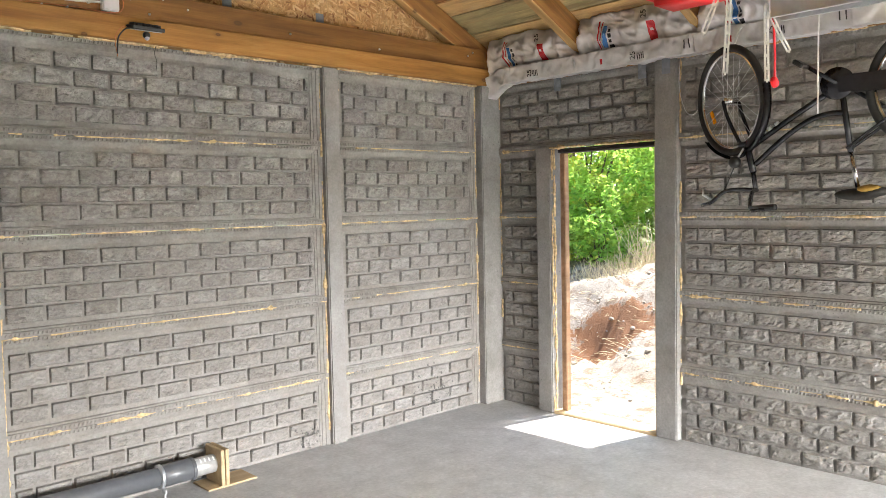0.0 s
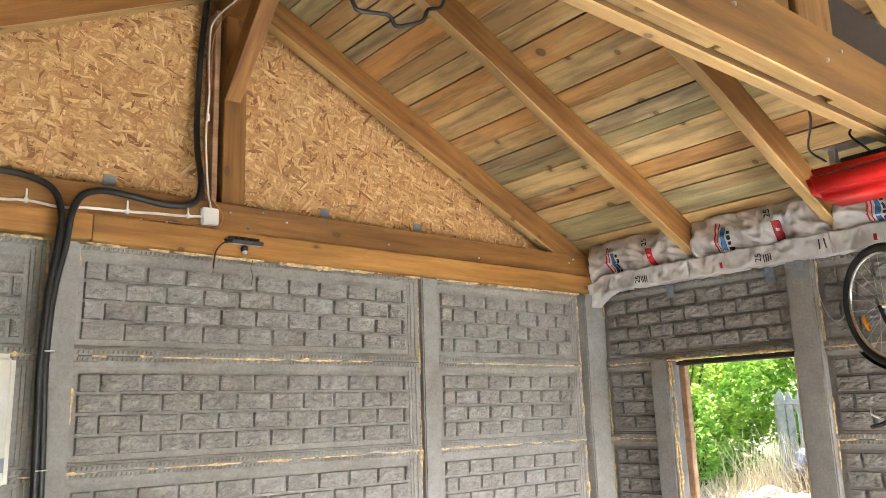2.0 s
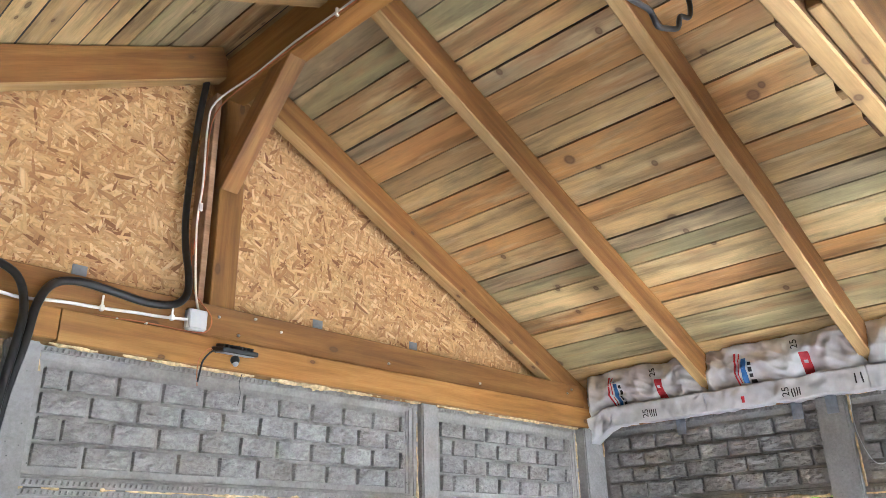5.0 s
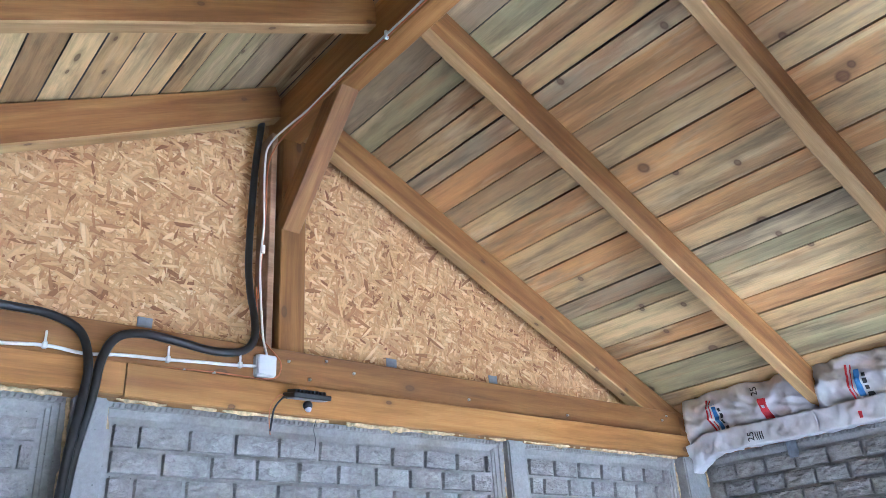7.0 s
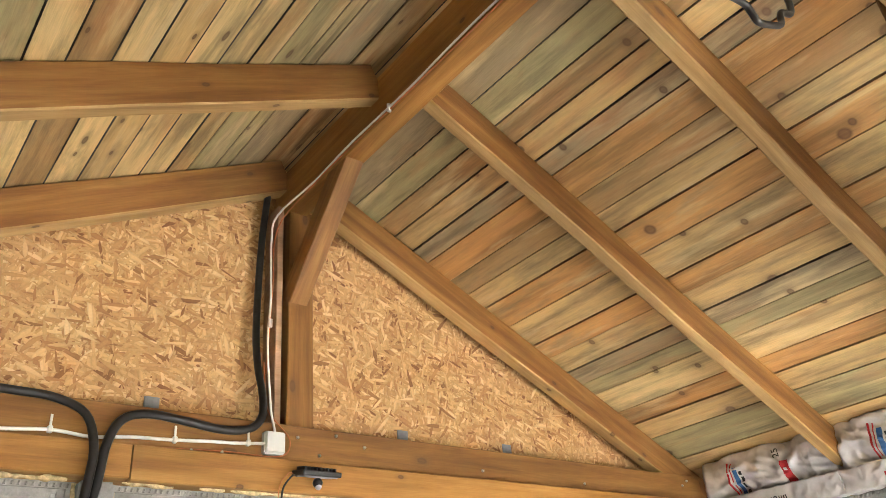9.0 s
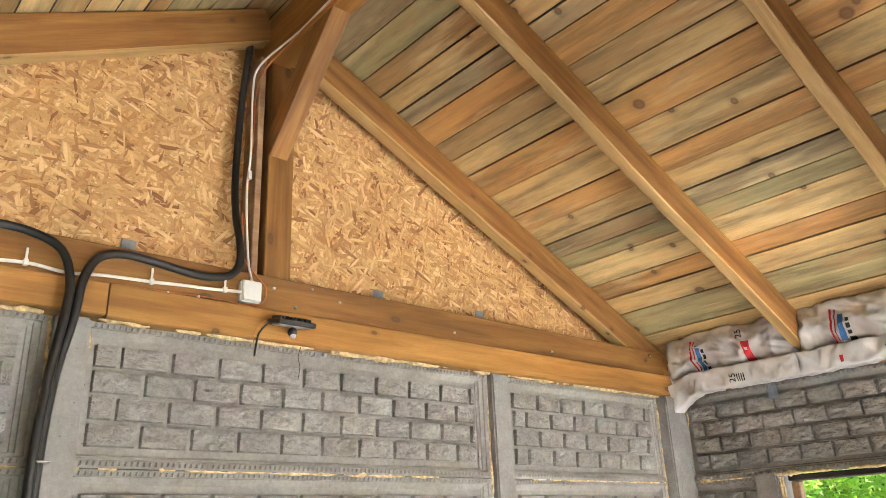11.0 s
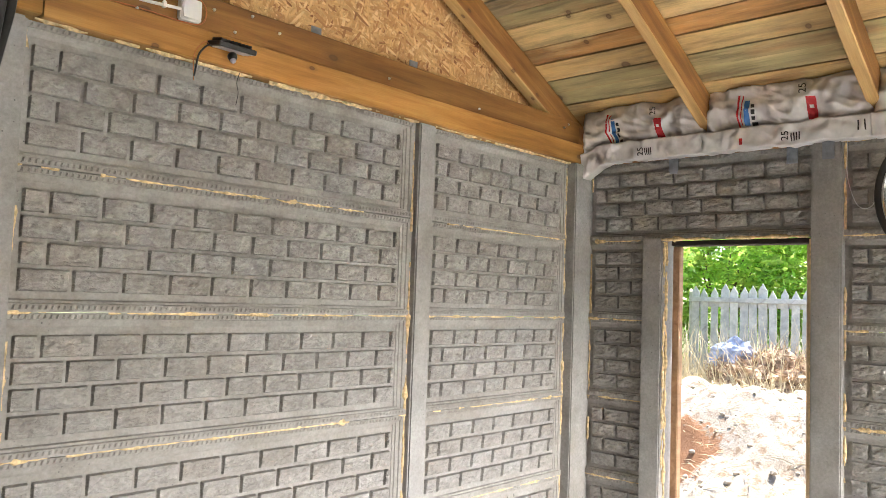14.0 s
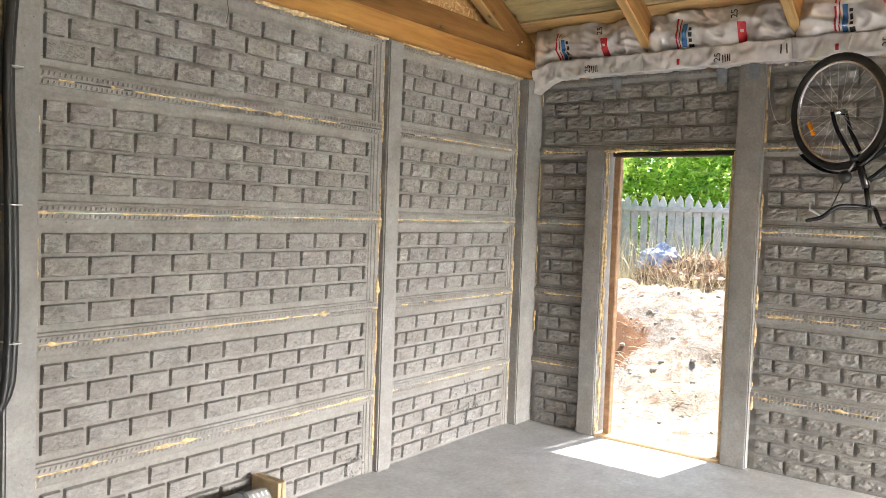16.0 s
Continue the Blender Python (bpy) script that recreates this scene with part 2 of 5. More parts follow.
M_TAPE = plain("grey_tape", (0.22, 0.24, 0.28), 0.5)
M_YELLOW = plain("yellow_plastic", (0.74, 0.31, 0.003), 0.45, 0, 0.05, 8)
M_LENS = plain("milky_lens", (0.44, 0.44, 0.52), 0.3, 0, 0.05)
M_RED = plain("red_plastic", (0.80, 0.014, 0.012), 0.33, 0, 0.06, 8)
M_REDCORD = plain("red_cord", (0.75, 0.02, 0.03), 0.6)
M_PIPE = plain("grey_pipe_plastic", (0.10, 0.105, 0.115), 0.38, 0, 0.12)
M_PIPE_END = plain("pale_pipe_plastic", (0.42, 0.42, 0.42), 0.3, 0.2, 0.15)
M_CREAM = plain("cream_enamel", (0.60, 0.58, 0.53), 0.4, 0, 0.04)
M_TEAL = plain("tinted_cover", (0.02, 0.09, 0.09), 0.12)
M_SACK = plain("white_woven_plastic", (0.62, 0.60, 0.60), 0.36, 0, 0.12, 11, 0.2)
M_INK_RED = plain("red_print", (0.55, 0.02, 0.03), 0.5)
M_INK_BLUE = plain("blue_print", (0.04, 0.16, 0.42), 0.5)
M_INK_BLACK = plain("black_print", (0.03, 0.03, 0.03), 0.5)
M_CLEAR = plain("clear_film", (0.85, 0.86, 0.9), 0.22, 0, 0.05, 14, 0.8)
M_CLEAR.node_tree.nodes["Principled BSDF"].inputs["Alpha"].default_value = 0.32
M_CLUTTER = plain("dark_blue_cloth", (0.17, 0.18, 0.22), 0.5, 0, 0.6, 9, 0.5)
M_DARKSTEEL = plain("dark_brown_steel", (0.026, 0.018, 0.015), 0.8)
M_TYRE = plain("tyre_rubber", (0.022, 0.02, 0.018), 0.7)
M_FRAMEPAINT = plain("black_bicycle_paint", (0.02, 0.02, 0.024), 0.25)
M_ORANGE = plain("orange_reflector", (0.75, 0.28, 0.01), 0.25)
M_OCHRE = plain("worn_ochre", (0.36, 0.21, 0.035), 0.6)
M_SADDLE = plain("black_vinyl", (0.025, 0.023, 0.02), 0.5)


# ---- building helpers ----
def part(name, bm, material, parent=None, label="", m=None):
    """A bmesh as one mesh object, under a thing or a part."""
    me = bpy.data.meshes.new(name)
    bm.to_mesh(me)
    bm.free()
    me.materials.append(material)
    ob = new(name, me)
    if m is not None:
        ob.matrix_basis = m
    if parent:
        ob.parent = parent
    if label:
        ob["label"] = label
    return ob


def shared(name, me, parent, m):
    ob = new(name, me)
    ob.parent, ob.matrix_basis = parent, m
    return ob


def thing(name, at, label, category, group="", kind=""):
    ob = new(name)
    ob.location = at
    ob.empty_display_size = 0.1
    return tagged(ob, label, category, group, kind)


def add_box(bm, x0, x1, y0, y1, z0, z1, m=None):
    vs = bmesh.ops.create_cube(bm, size=1)["verts"]
    for v in vs:
        v.co = Vector(((x0 + x1) / 2 + v.co.x * (x1 - x0), (y0 + y1) / 2 + v.co.y * (y1 - y0), (z0 + z1) / 2 + v.co.z * (z1 - z0)))
        if m is not None:
            v.co = m @ v.co
    return vs


def soften(bm, width, seg=1):
    bmesh.ops.bevel(bm, geom=list(bm.edges), offset=width, segments=seg, affect="EDGES", clamp_overlap=True)


def box_bm(x0, x1, y0, y1, z0, z1, bevel=0.0, seg=1):
    bm = bmesh.new()
    add_box(bm, x0, x1, y0, y1, z0, z1)
    if bevel:
        soften(bm, bevel, seg)
    return bm


def local(bm, ob):
    """World-built mesh moved into the space of its thing."""
    bmesh.ops.translate(bm, vec=-Vector(ob.location), verts=bm.verts)
    return bm


def smooth(ob):
    for p in ob.data.polygons:
        p.use_smooth = True
    return ob


def axis_pose(p0, p1, up=(0, 0, 1)):
    """A pose at p0 whose x axis runs to p1."""
    p0, p1 = Vector(p0), Vector(p1)
    x = (p1 - p0).normalized()
    y = Vector(up).cross(x).normalized() if abs(x.z) < 0.99 else Vector((0, -1, 0))
    z = x.cross(y)
    return Matrix((((x.x, y.x, z.x, p0.x)), ((x.y, y.y, z.y, p0.y)), ((x.z, y.z, z.z, p0.z)), (0, 0, 0, 1))), (p1 - p0).length


def member(name, p0, p1, w, h, material, parent=None, label="", bevel=0.004, wave=0.0, under=None):
    """A sawn timber from p0 to p1 (its centre line), w wide and h deep, with eased and slightly uneven edges."""
    m, length = axis_pose(p0, p1)
    bm = box_bm(0, length, -w / 2, w / 2, -h / 2, h / 2)
    n = max(2, int(length / 0.35))
    bmesh.ops.bisect_plane(bm, geom=[], plane_co=(0, 0, 0), plane_no=(1, 0, 0))
    for i in range(1, n):
        bmesh.ops.bisect_plane(bm, geom=list(bm.verts) + list(bm.edges) + list(bm.faces), plane_co=(length * i / n, 0, 0), plane_no=(1, 0, 0))
    long_edges = [e for e in bm.edges if abs((e.verts[0].co - e.verts[1].co).normalized().x) > 0.9 and len(e.link_faces) == 2 and e.calc_face_angle(0) > 0.5]
    bmesh.ops.bevel(bm, geom=long_edges, offset=bevel, segments=1, affect="EDGES")
    if wave:
        for v in bm.verts:
            v.co += Vector((0, noise.noise(v.co * 2.3 + m.translation), noise.noise(v.co * 2.3 - m.translation))) * wave
    ob = part(name, bm, material, parent, label, m)
    # downward faces get the paler colour, so floor light is painted on them
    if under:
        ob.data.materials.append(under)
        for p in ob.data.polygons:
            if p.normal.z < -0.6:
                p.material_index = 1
    return ob


def tube(name, pts, r, material, parent=None, label="", sides=8, smooth_path=True, rs=None):
    """A round cable or bar through the points."""
    pts = [Vector(p) for p in pts]
    if smooth_path and len(pts) > 2:
        out = []
        ext = [pts[0] * 2 - pts[1]] + pts + [pts[-1] * 2 - pts[-2]]
        for a, b, c, d in zip(ext, ext[1:], ext[2:], ext[3:]):
            for k in range(5):
                t = k / 5
                out.append(0.5 * ((2 * b) + (c - a) * t + (2 * a - 5 * b + 4 * c - d) * t * t + (3 * b - a - 3 * c + d) * t ** 3))
        pts = out + [pts[-1]]
    bm = bmesh.new()
    rings = []
    side = None
    for i, p in enumerate(pts):
        d = (pts[min(i + 1, len(pts) - 1)] - pts[max(i - 1, 0)]).normalized()
        if side is None:
            side = d.orthogonal().normalized()
        side = (side - d * side.dot(d)).normalized()
        o = d.cross(side)
        rr = r if rs is None else r * rs(i / (len(pts) - 1))
        rings.append([bm.verts.new(p + (side * math.cos(a) + o * math.sin(a)) * rr) for a in [2 * math.pi * k / sides for k in range(sides)]])
    for a, b in zip(rings, rings[1:]):
        for k in range(sides):
            bm.faces.new((a[k], a[(k + 1) % sides], b[(k + 1) % sides], b[k]))
    bm.faces.new(rings[0][::-1])
    bm.faces.new(rings[-1])
    return smooth(part(name, bm, material, parent, label))


# ---- plan ----
EAST, NORTH, WEST = 4.735, 4.57, -0.865     # inner faces of the panels
RIDGE_X, RIDGE_Z, SLOPE = 1.935, 4.114, 0.485  # underside of the roof boards
SEAMS = (-0.055, 0.445, 0.945, 1.445, 1.945, 2.445)


def roof_z(x):
    return RIDGE_Z - SLOPE * abs(x - RIDGE_X)


# floor slab
bm = bmesh.new()
bmesh.ops.create_grid(bm, x_segments=40, y_segments=56, size=0.5)
for v in bm.verts:
    v.co = Vector((1.97 + v.co.x * 5.7, 0.26 + v.co.y * 9.0, 0))
    v.co.z = 0.004 * noise.noise(v.co * 1.3)
for f in bm.faces:
    f.smooth = True
part("floor", bm, M_FLOOR)
tagged(bpy.data.objects["floor"], "pale grey power-floated concrete floor, dusty and mottled", "floor", kind="structure")


# ---- cast concrete panels ----
def brick_mesh(w, h, seed):
    """One rock-faced brick, centred, facing local z, with steep edges."""
    bm = bmesh.new()
    nx, ny = (12, 7) if w > 0.12 else (6, 7)
    inset = 0.0045

    def place(k, n, size):
        if k <= 1:
            return -size / 2 + (inset if k else 0)
        if k >= n - 1:
            return size / 2 - (inset if k == n - 1 else 0)
        return -size / 2 + inset + (size - 2 * inset) * (k - 1) / (n - 2)

    grid = []
    for j in range(ny + 1):
        row = []
        for i in range(nx + 1):
            x, y = place(i, nx, w), place(j, ny, h)
            z = -0.001
            if 0 < i < nx and 0 < j < ny:
                q = Vector((x * 20 + seed * 9.1, y * 46 + seed * 5.3, seed * 2.7))
                rim = 0.2 if (i in (1, nx - 1) or j in (1, ny - 1)) else 1.0
                z = 0.0165 + 0.0045 * y / (h / 2) - 0.001 * x / (w / 2) + rim * (0.003 + 0.007 * noise.noise(q) + 0.006 * noise.noise(q * 2.1))
            row.append(bm.verts.new((x, y, z)))
        grid.append(row)
    for j in range(ny):
        for i in range(nx):
            bm.faces.new((grid[j][i], grid[j][i + 1], grid[j + 1][i + 1], grid[j + 1][i]))
    me = bpy.data.meshes.new("brick")
    bm.to_mesh(me)
    bm.free()
    me.materials.append(M_BRICK)
    return me


PITCH, JOINT, BRICK_H = 0.1845, 0.0135, 0.0785
BRICK_W = PITCH - JOINT
FULL = [brick_mesh(BRICK_W, BRICK_H, s) for s in range(9)]
HALF = [brick_mesh(PITCH / 2 - JOINT, BRICK_H, s + 20) for s in range(5)]
piece_rng = random.Random(5)


PANELS = []


def panel(*a):
    PANELS.append(a)


def moulding(bm, profile, p, along, across, length):
    """A strip of stepped moulding: the profile's (distance from the edge, height) swept along the edge."""
    rows = [[bm.verts.new(p + along * (length * k) + across * d + Vector((0, 0, z))) for d, z in profile] for k in (0, 1)]
    for a, b, c, d in zip(rows[0], rows[0][1:], rows[1][1:], rows[1]):
        bm.faces.new((a, b, c, d))


def cast_panel(wall, m, width, z0, z1, half_first=False, left=0.028, right=0.087, course=0.0905, top=0.070):
    """A panel as seen from the room: local x along the wall, y up, z into the room. Bricks stand in a field between left and right; stepped mouldings frame it."""
    h = z1 - z0
    bm = bmesh.new()
    X, Y = Vector((1, 0, 0)), Vector((0, 1, 0))
    add_box(bm, 0, width, 0, h, -0.06, -0.016)
    moulding(bm, ((0, -0.016), (0, 0.006), (0.028, 0.006), (0.031, -0.003), (0.040, -0.005), (0.044, -0.0158), (0.05, -0.0158)), Vector((0, 0, 0)), X, Y, width)
    moulding(bm, ((0, -0.016), (0, 0.001), (0.022, 0.001), (0.024, -0.004), (0.050, -0.0157)), Vector((0, h, 0)), X, -Y, width)
    for edge, p, d in ((right, Vector((width, 0.001, 0)), -X), (left, Vector((0, 0.001, 0)), X)):
        if edge > 0.05:
            k = edge / 0.087
            moulding(bm, ((0, -0.016), (0, 0.0), (0.030 * k, 0.0), (0.033 * k, -0.006), (0.055 * k, -0.006), (0.058 * k, -0.011), (0.072 * k, -0.011), (0.075 * k, -0.0155)), p, Y, d, h - 0.002)
    bmesh.ops.recalc_face_normals(bm, faces=bm.faces)
    for f in bm.faces:
        if f.normal.z < -0.2 and f.calc_center_median().z > -0.03:
            f.normal_flip()
    # rope edge along the seams
    n = int((width - 0.03) / 0.021)
    for i in range(n):
        x = 0.015 + (width - 0.03) * (i + 0.5) / n
        for y, up in ((0.016, 0.005), (h - 0.012, 0.0)):
            a = [bm.verts.new((x + dx, y + dy, up + dz)) for dx, dy, dz in ((-0.009, -0.008, 0), (0.004, -0.008, 0), (0.009, 0.008, 0), (-0.004, 0.008, 0), (-0.001, -0.004, 0.006), (0.001, 0.005, 0.006))]
            for q in ((0, 1, 4), (1, 2, 5, 4), (2, 3, 5), (3, 0, 4, 5)):
                bm.faces.new([a[k] for k in q])
    x_lo, x_hi = left, width - right
    bits = []
    for r in range(4):
        yc = h - top - course * (r + 0.5)
        x, k = x_lo, 0
        first = (r % 2 == 0) == half_first
        while x < x_hi - 0.03:
            w = PITCH / 2 if (k == 0 and first) else PITCH
            w = min(w, x_hi - x)
            if w < 0.035:
                break
            bits.append((x + w / 2, yc, w))
            x += w
            k += 1
    ob = part("concrete_panel", bm, M_PANEL, wall, "", m @ Matrix.Translation((0, z0, 0)))
    for x, y, w in bits:
        kind = FULL if w > PITCH * 0.7 else HALF
        base = BRICK_W if kind is FULL else PITCH / 2 - JOINT
        shared("brick", piece_rng.choice(kind), ob, Matrix.Translation((x + piece_rng.uniform(-0.0015, 0.0015), y, -0.0158)) @ Matrix.Diagonal((max(0.2, (w - JOINT) / base), (course - 0.0125) / BRICK_H, 1, 1)))
    return ob


def foam(wall, p0, p1, out, r=0.008, gap=0.25, lumps=0.9, seed=0):
    """A run of squeezed-out foam between two points: a lumpy bead, broken in places."""
    p0, p1, out = Vector(p0), Vector(p1), Vector(out)
    d = p1 - p0
    length = d.length
    d.normalize()
    side = d.cross(out)
    n = max(4, int(length / 0.012))
    bm = bmesh.new()
    prev = None
    for i in range(n + 1):
        q = i / n * length
        a = noise.noise(Vector((q * 9, seed * 3.1, 0))) + 0.5 * noise.noise(Vector((q * 40, seed * 1.7, 5)))
        rr = r * max(0.0, 0.5 + lumps * a)
        if noise.noise(Vector((q * 3.2, seed * 7.7, 9))) < -gap or rr < r * 0.15:
            prev = None
            continue
        if noise.noise(Vector((q * 6.5, seed * 2.9, 3))) > 0.48:
            rr *= 1.9
        c = p0 + d * q + side * (0.006 * noise.noise(Vector((q * 14, seed, 1))))
        ring = [bm.verts.new(c + side * rr * math.cos(t) * 1.1 + out * rr * math.sin(t) * 0.9) for t in (-0.3, 0.55, 1.1, 1.57, 2.1, 2.6, 3.44)]
        if prev:
            for x, y, z, w in zip(prev, prev[1:], ring[1:], ring):
                bm.faces.new((x, y, z, w))
        prev = ring
    loose = [v for v in bm.verts if not v.link_faces]
    bmesh.ops.delete(bm, geom=loose, context="VERTS")
    ob = part("foam_seam", bm, M_FOAM, wall, "ochre expanding foam squeezed out of the joint")
    ob["kind"] = "stuff"
    return smooth(ob)


def post(wall, x0, x1, y0, y1, z0, z1, name="concrete_post"):
    bm = box_bm(x0, x1, y0, y1, z0, z1, 0.008, 2)
    return part(name, bm, M_POST, wall, "smooth grey cast concrete post with air holes")


def wall(name, label):
    ob = new(name)
    ob.empty_display_size = 0.1
    return tagged(ob, label, "wall", kind="structure")


north = wall("wall_north", "grey brick-patterned concrete panels between smooth concrete posts")
east = wall("wall_east", "dark grey brick-patterned concrete panels with an open doorway")
west = wall("wall_west", "grey brick-patterned concrete panels between concrete posts")
south = wall("wall_south", "grey concrete wall with two open garage doorways")


def face_north(x):      # pose of a panel on the north wall that starts at x
    return Matrix(((1, 0, 0, x), (0, 0, -1, NORTH), (0, 1, 0, 0), (0, 0, 0, 1)))


def face_east(y):       # on the east wall, running from y towards the south
    return Matrix(((0, 0, -1, EAST), (-1, 0, 0, y), (0, 1, 0, 0), (0, 0, 0, 1)))


def face_west(y):
    return Matrix(((0, 0, 1, WEST), (1, 0, 0, y), (0, 1, 0, 0), (0, 0, 0, 1)))


NORTH_POSTS = ((-0.85, -0.72), (1.108, 1.225), (3.13, 3.25), (4.545, 4.80))
for i, (a, b) in enumerate(NORTH_POSTS):
    post(north, a, b, 4.532 if i < 3 else 4.50, 4.70, 0, 2.445)
for (a, b), (c, d) in zip(NORTH_POSTS, NORTH_POSTS[1:]):
    for k in range(5):
        if c > 4:
            panel(north, face_north(b), c - b, SEAMS[k] + 0.002, SEAMS[k + 1] - 0.002, False, 0.05, 0.075, 0.0925, 0.065)
        else:
            panel(north, face_north(b), c - b, SEAMS[k] + 0.002, SEAMS[k + 1] - 0.002, True)
        if k:
            foam(north, (b, NORTH, SEAMS[k]), (c, NORTH, SEAMS[k]), (0, -1, 0), 0.009, 0.42, 1.0, k * 5 + int(c * 7))
    foam(north, (b + 0.006, NORTH - 0.001, 0.1), (b + 0.006, NORTH - 0.001, 2.44), (0, -1, 0), 0.012, 0.05, 0.9, int(b * 31))
    foam(north, (c - 0.006, NORTH - 0.001, 0.1), (c - 0.006, NORTH - 0.001, 2.44), (0, -1, 0), 0.009, 0.25, 0.9, int(c * 17))
    foam(north, (b, NORTH - 0.02, 2.446), (c, NORTH - 0.02, 2.446), (0, -1, 0), 0.014, 0.6, 0.9, int(c * 11))

# east wall: corner post, short panels, door post, doorway, post, long panels
post(east, 4.69, 4.86, 3.968, 4.10, 0, 1.955, "door_post")
post(east, 4.69, 4.86, 2.956, 3.11, 0, 2.445)
EAST_POSTS = ((3.11, 2.956), (1.02, 0.90), (-1.03, -1.15), (-3.08, -3.2), (-4.08, -4.2))
for a, b in EAST_POSTS[1:]:
    post(east, 4.69, 4.86, b, a, 0, 2.445)
for k in range(4):
    panel(east, face_east(4.50), 0.40, SEAMS[k] + 0.002, SEAMS[k + 1] - 0.002, True, 0.03, 0.0, 0.094, 0.062)
    if k:
        foam(east, (EAST, 4.5, SEAMS[k]), (EAST, 4.10, SEAMS[k]), (-1, 0, 0), 0.0105, 0.5, 0.9, k + 80)
foam(east, (EAST, 4.5, SEAMS[4]), (EAST, 4.10, SEAMS[4]), (-1, 0, 0), 0.009, 0.4, 0.9, 91)
panel(east, face_east(4.50), 1.39, SEAMS[4] + 0.002, SEAMS[5] - 0.002, False, 0.025, 0.0, 0.095, 0.06)
foam(east, (EAST, 4.49, 0.05), (EAST, 4.49, 2.44), (-1, 0, 0), 0.009, 0.0, 0.9, 92)
for i, (a, b) in enumerate(zip(EAST_POSTS, EAST_POSTS[1:])):
    for k in range(5):
        panel(east, face_east(a[1]), a[1] - b[0], SEAMS[k] + 0.002, SEAMS[k + 1] - 0.002, True, 0.03, 0.06, 0.094, 0.062)
        if k:
            foam(east, (EAST, a[1], SEAMS[k]), (EAST, b[0], SEAMS[k]), (-1, 0, 0), 0.010, 0.45, 0.9, k + 100 + i * 7)
    foam(east, (EAST, a[1] - 0.006, 0.1), (EAST, a[1] - 0.006, 2.44), (-1, 0, 0), 0.010, 0.1, 0.9, 120 + i)
    foam(east, (EAST - 0.01, a[1], 2.446), (EAST - 0.01, b[0], 2.446), (-1, 0, 0), 0.012, 0.2, 1.0, 130 + i)

# west wall and south wall close the garage
for y0 in (-4.2, -1.95, 0.1, 2.15):
    for k in range(5):
        panel(west, face_west(y0 + 0.12), 2.13 if y0 < -4 else 1.93 if y0 < 2 else 2.3, SEAMS[k] + 0.002, SEAMS[k + 1] - 0.002, True)
    post(west, -1.0, -0.82, y0, y0 + 0.12, 0, 2.445)
for a, b in ((-0.99, -0.55), (1.78, 2.09), (4.42, 4.86)):
    part("concrete_pier", box_bm(a, b, SOUTH - 0.2, SOUTH, 0, 2.445, 0.01), M_POST, south)
part("lintel", box_bm(-0.99, 4.86, SOUTH - 0.2, SOUTH, 2.16, 2.443, 0.01), M_POST, south)

# gable boards (the north one shows), doorway timber
gable = tagged(new("gable_north"), "orange-brown strand board gable above the tie beam", "wall", kind="structure")


def gable_board(x0, x1, y, parent):
    bm = bmesh.new()
    xs = [x0, x1] if not x0 < RIDGE_X < x1 else [x0, RIDGE_X, x1]
    pts = [(x0, 2.60)] + [(x1, 2.60)] + [(x, roof_z(x) + 0.01) for x in reversed(xs)]
    f = bm.faces.new([bm.verts.new((x, y, z)) for x, z in pts])
    r = bmesh.ops.extrude_face_region(bm, geom=[f])
    for v in r["geom"]:
        if isinstance(v, bmesh.types.BMVert):
            v.co.y += 0.018
    bmesh.ops.recalc_face_normals(bm, faces=bm.faces)
    return part("strand_board", bm, M_OSB, parent)


gable_board(-1.0, 0.62, 4.73, gable)
gable_board(0.623, 1.93, 4.73, gable)
gable_board(1.933, 4.86, 4.73, gable)
south_gable = tagged(new("gable_south"), "strand board gable above the garage doorways", "wall", kind="structure")
gable_board(-1.0, 4.86, SOUTH - 0.12, south_gable)
bm = box_bm(-0.99, 4.86, SOUTH - 0.16, SOUTH - 0.02, 2.443, 2.72)
part("tie_beam", bm, M_BEAM, south_gable)

# ---- roof ----
bm = bmesh.new()
NORTH_END, SOUTH_END = 5.0, -4.8
# joints down each slope from the ridge, and the tone of the board above each joint
EAST_JOINTS = (0.10, 0.235, 0.388, 0.535, 0.656, 0.78, 0.884, 1.05, 1.18, 1.31, 1.49, 1.68, 1.81, 1.957, 2.08, 2.195, 2.39, 2.523, 2.68, 2.80, 2.93, 3.06, 3.19, 3.32, 3.45, 3.58, 3.72, 3.86)
EAST_TONES = "brown grey grey green brown tan grey orange brown tan orange tan orange tan grey green pale orange tan green green tan".split()
WEST_JOINTS = (0.04, 0.20, 0.383, 0.46, 0.60, 0.70, 0.823, 0.954, 1.087, 1.216, 1.362, 1.49, 1.62, 1.76, 1.88, 2.02, 2.15, 2.28, 2.43, 2.56, 2.70, 2.84, 2.97, 3.10, 3.23, 3.36, 3.5, 3.64, 3.78, 3.91)
WEST_TONES = "brown brown grey green green tan pale pale tan pale brown pale green tan brown".split()
slots = list(BOARD_TONES)
lean = math.atan(SLOPE)
rng = random.Random(41)
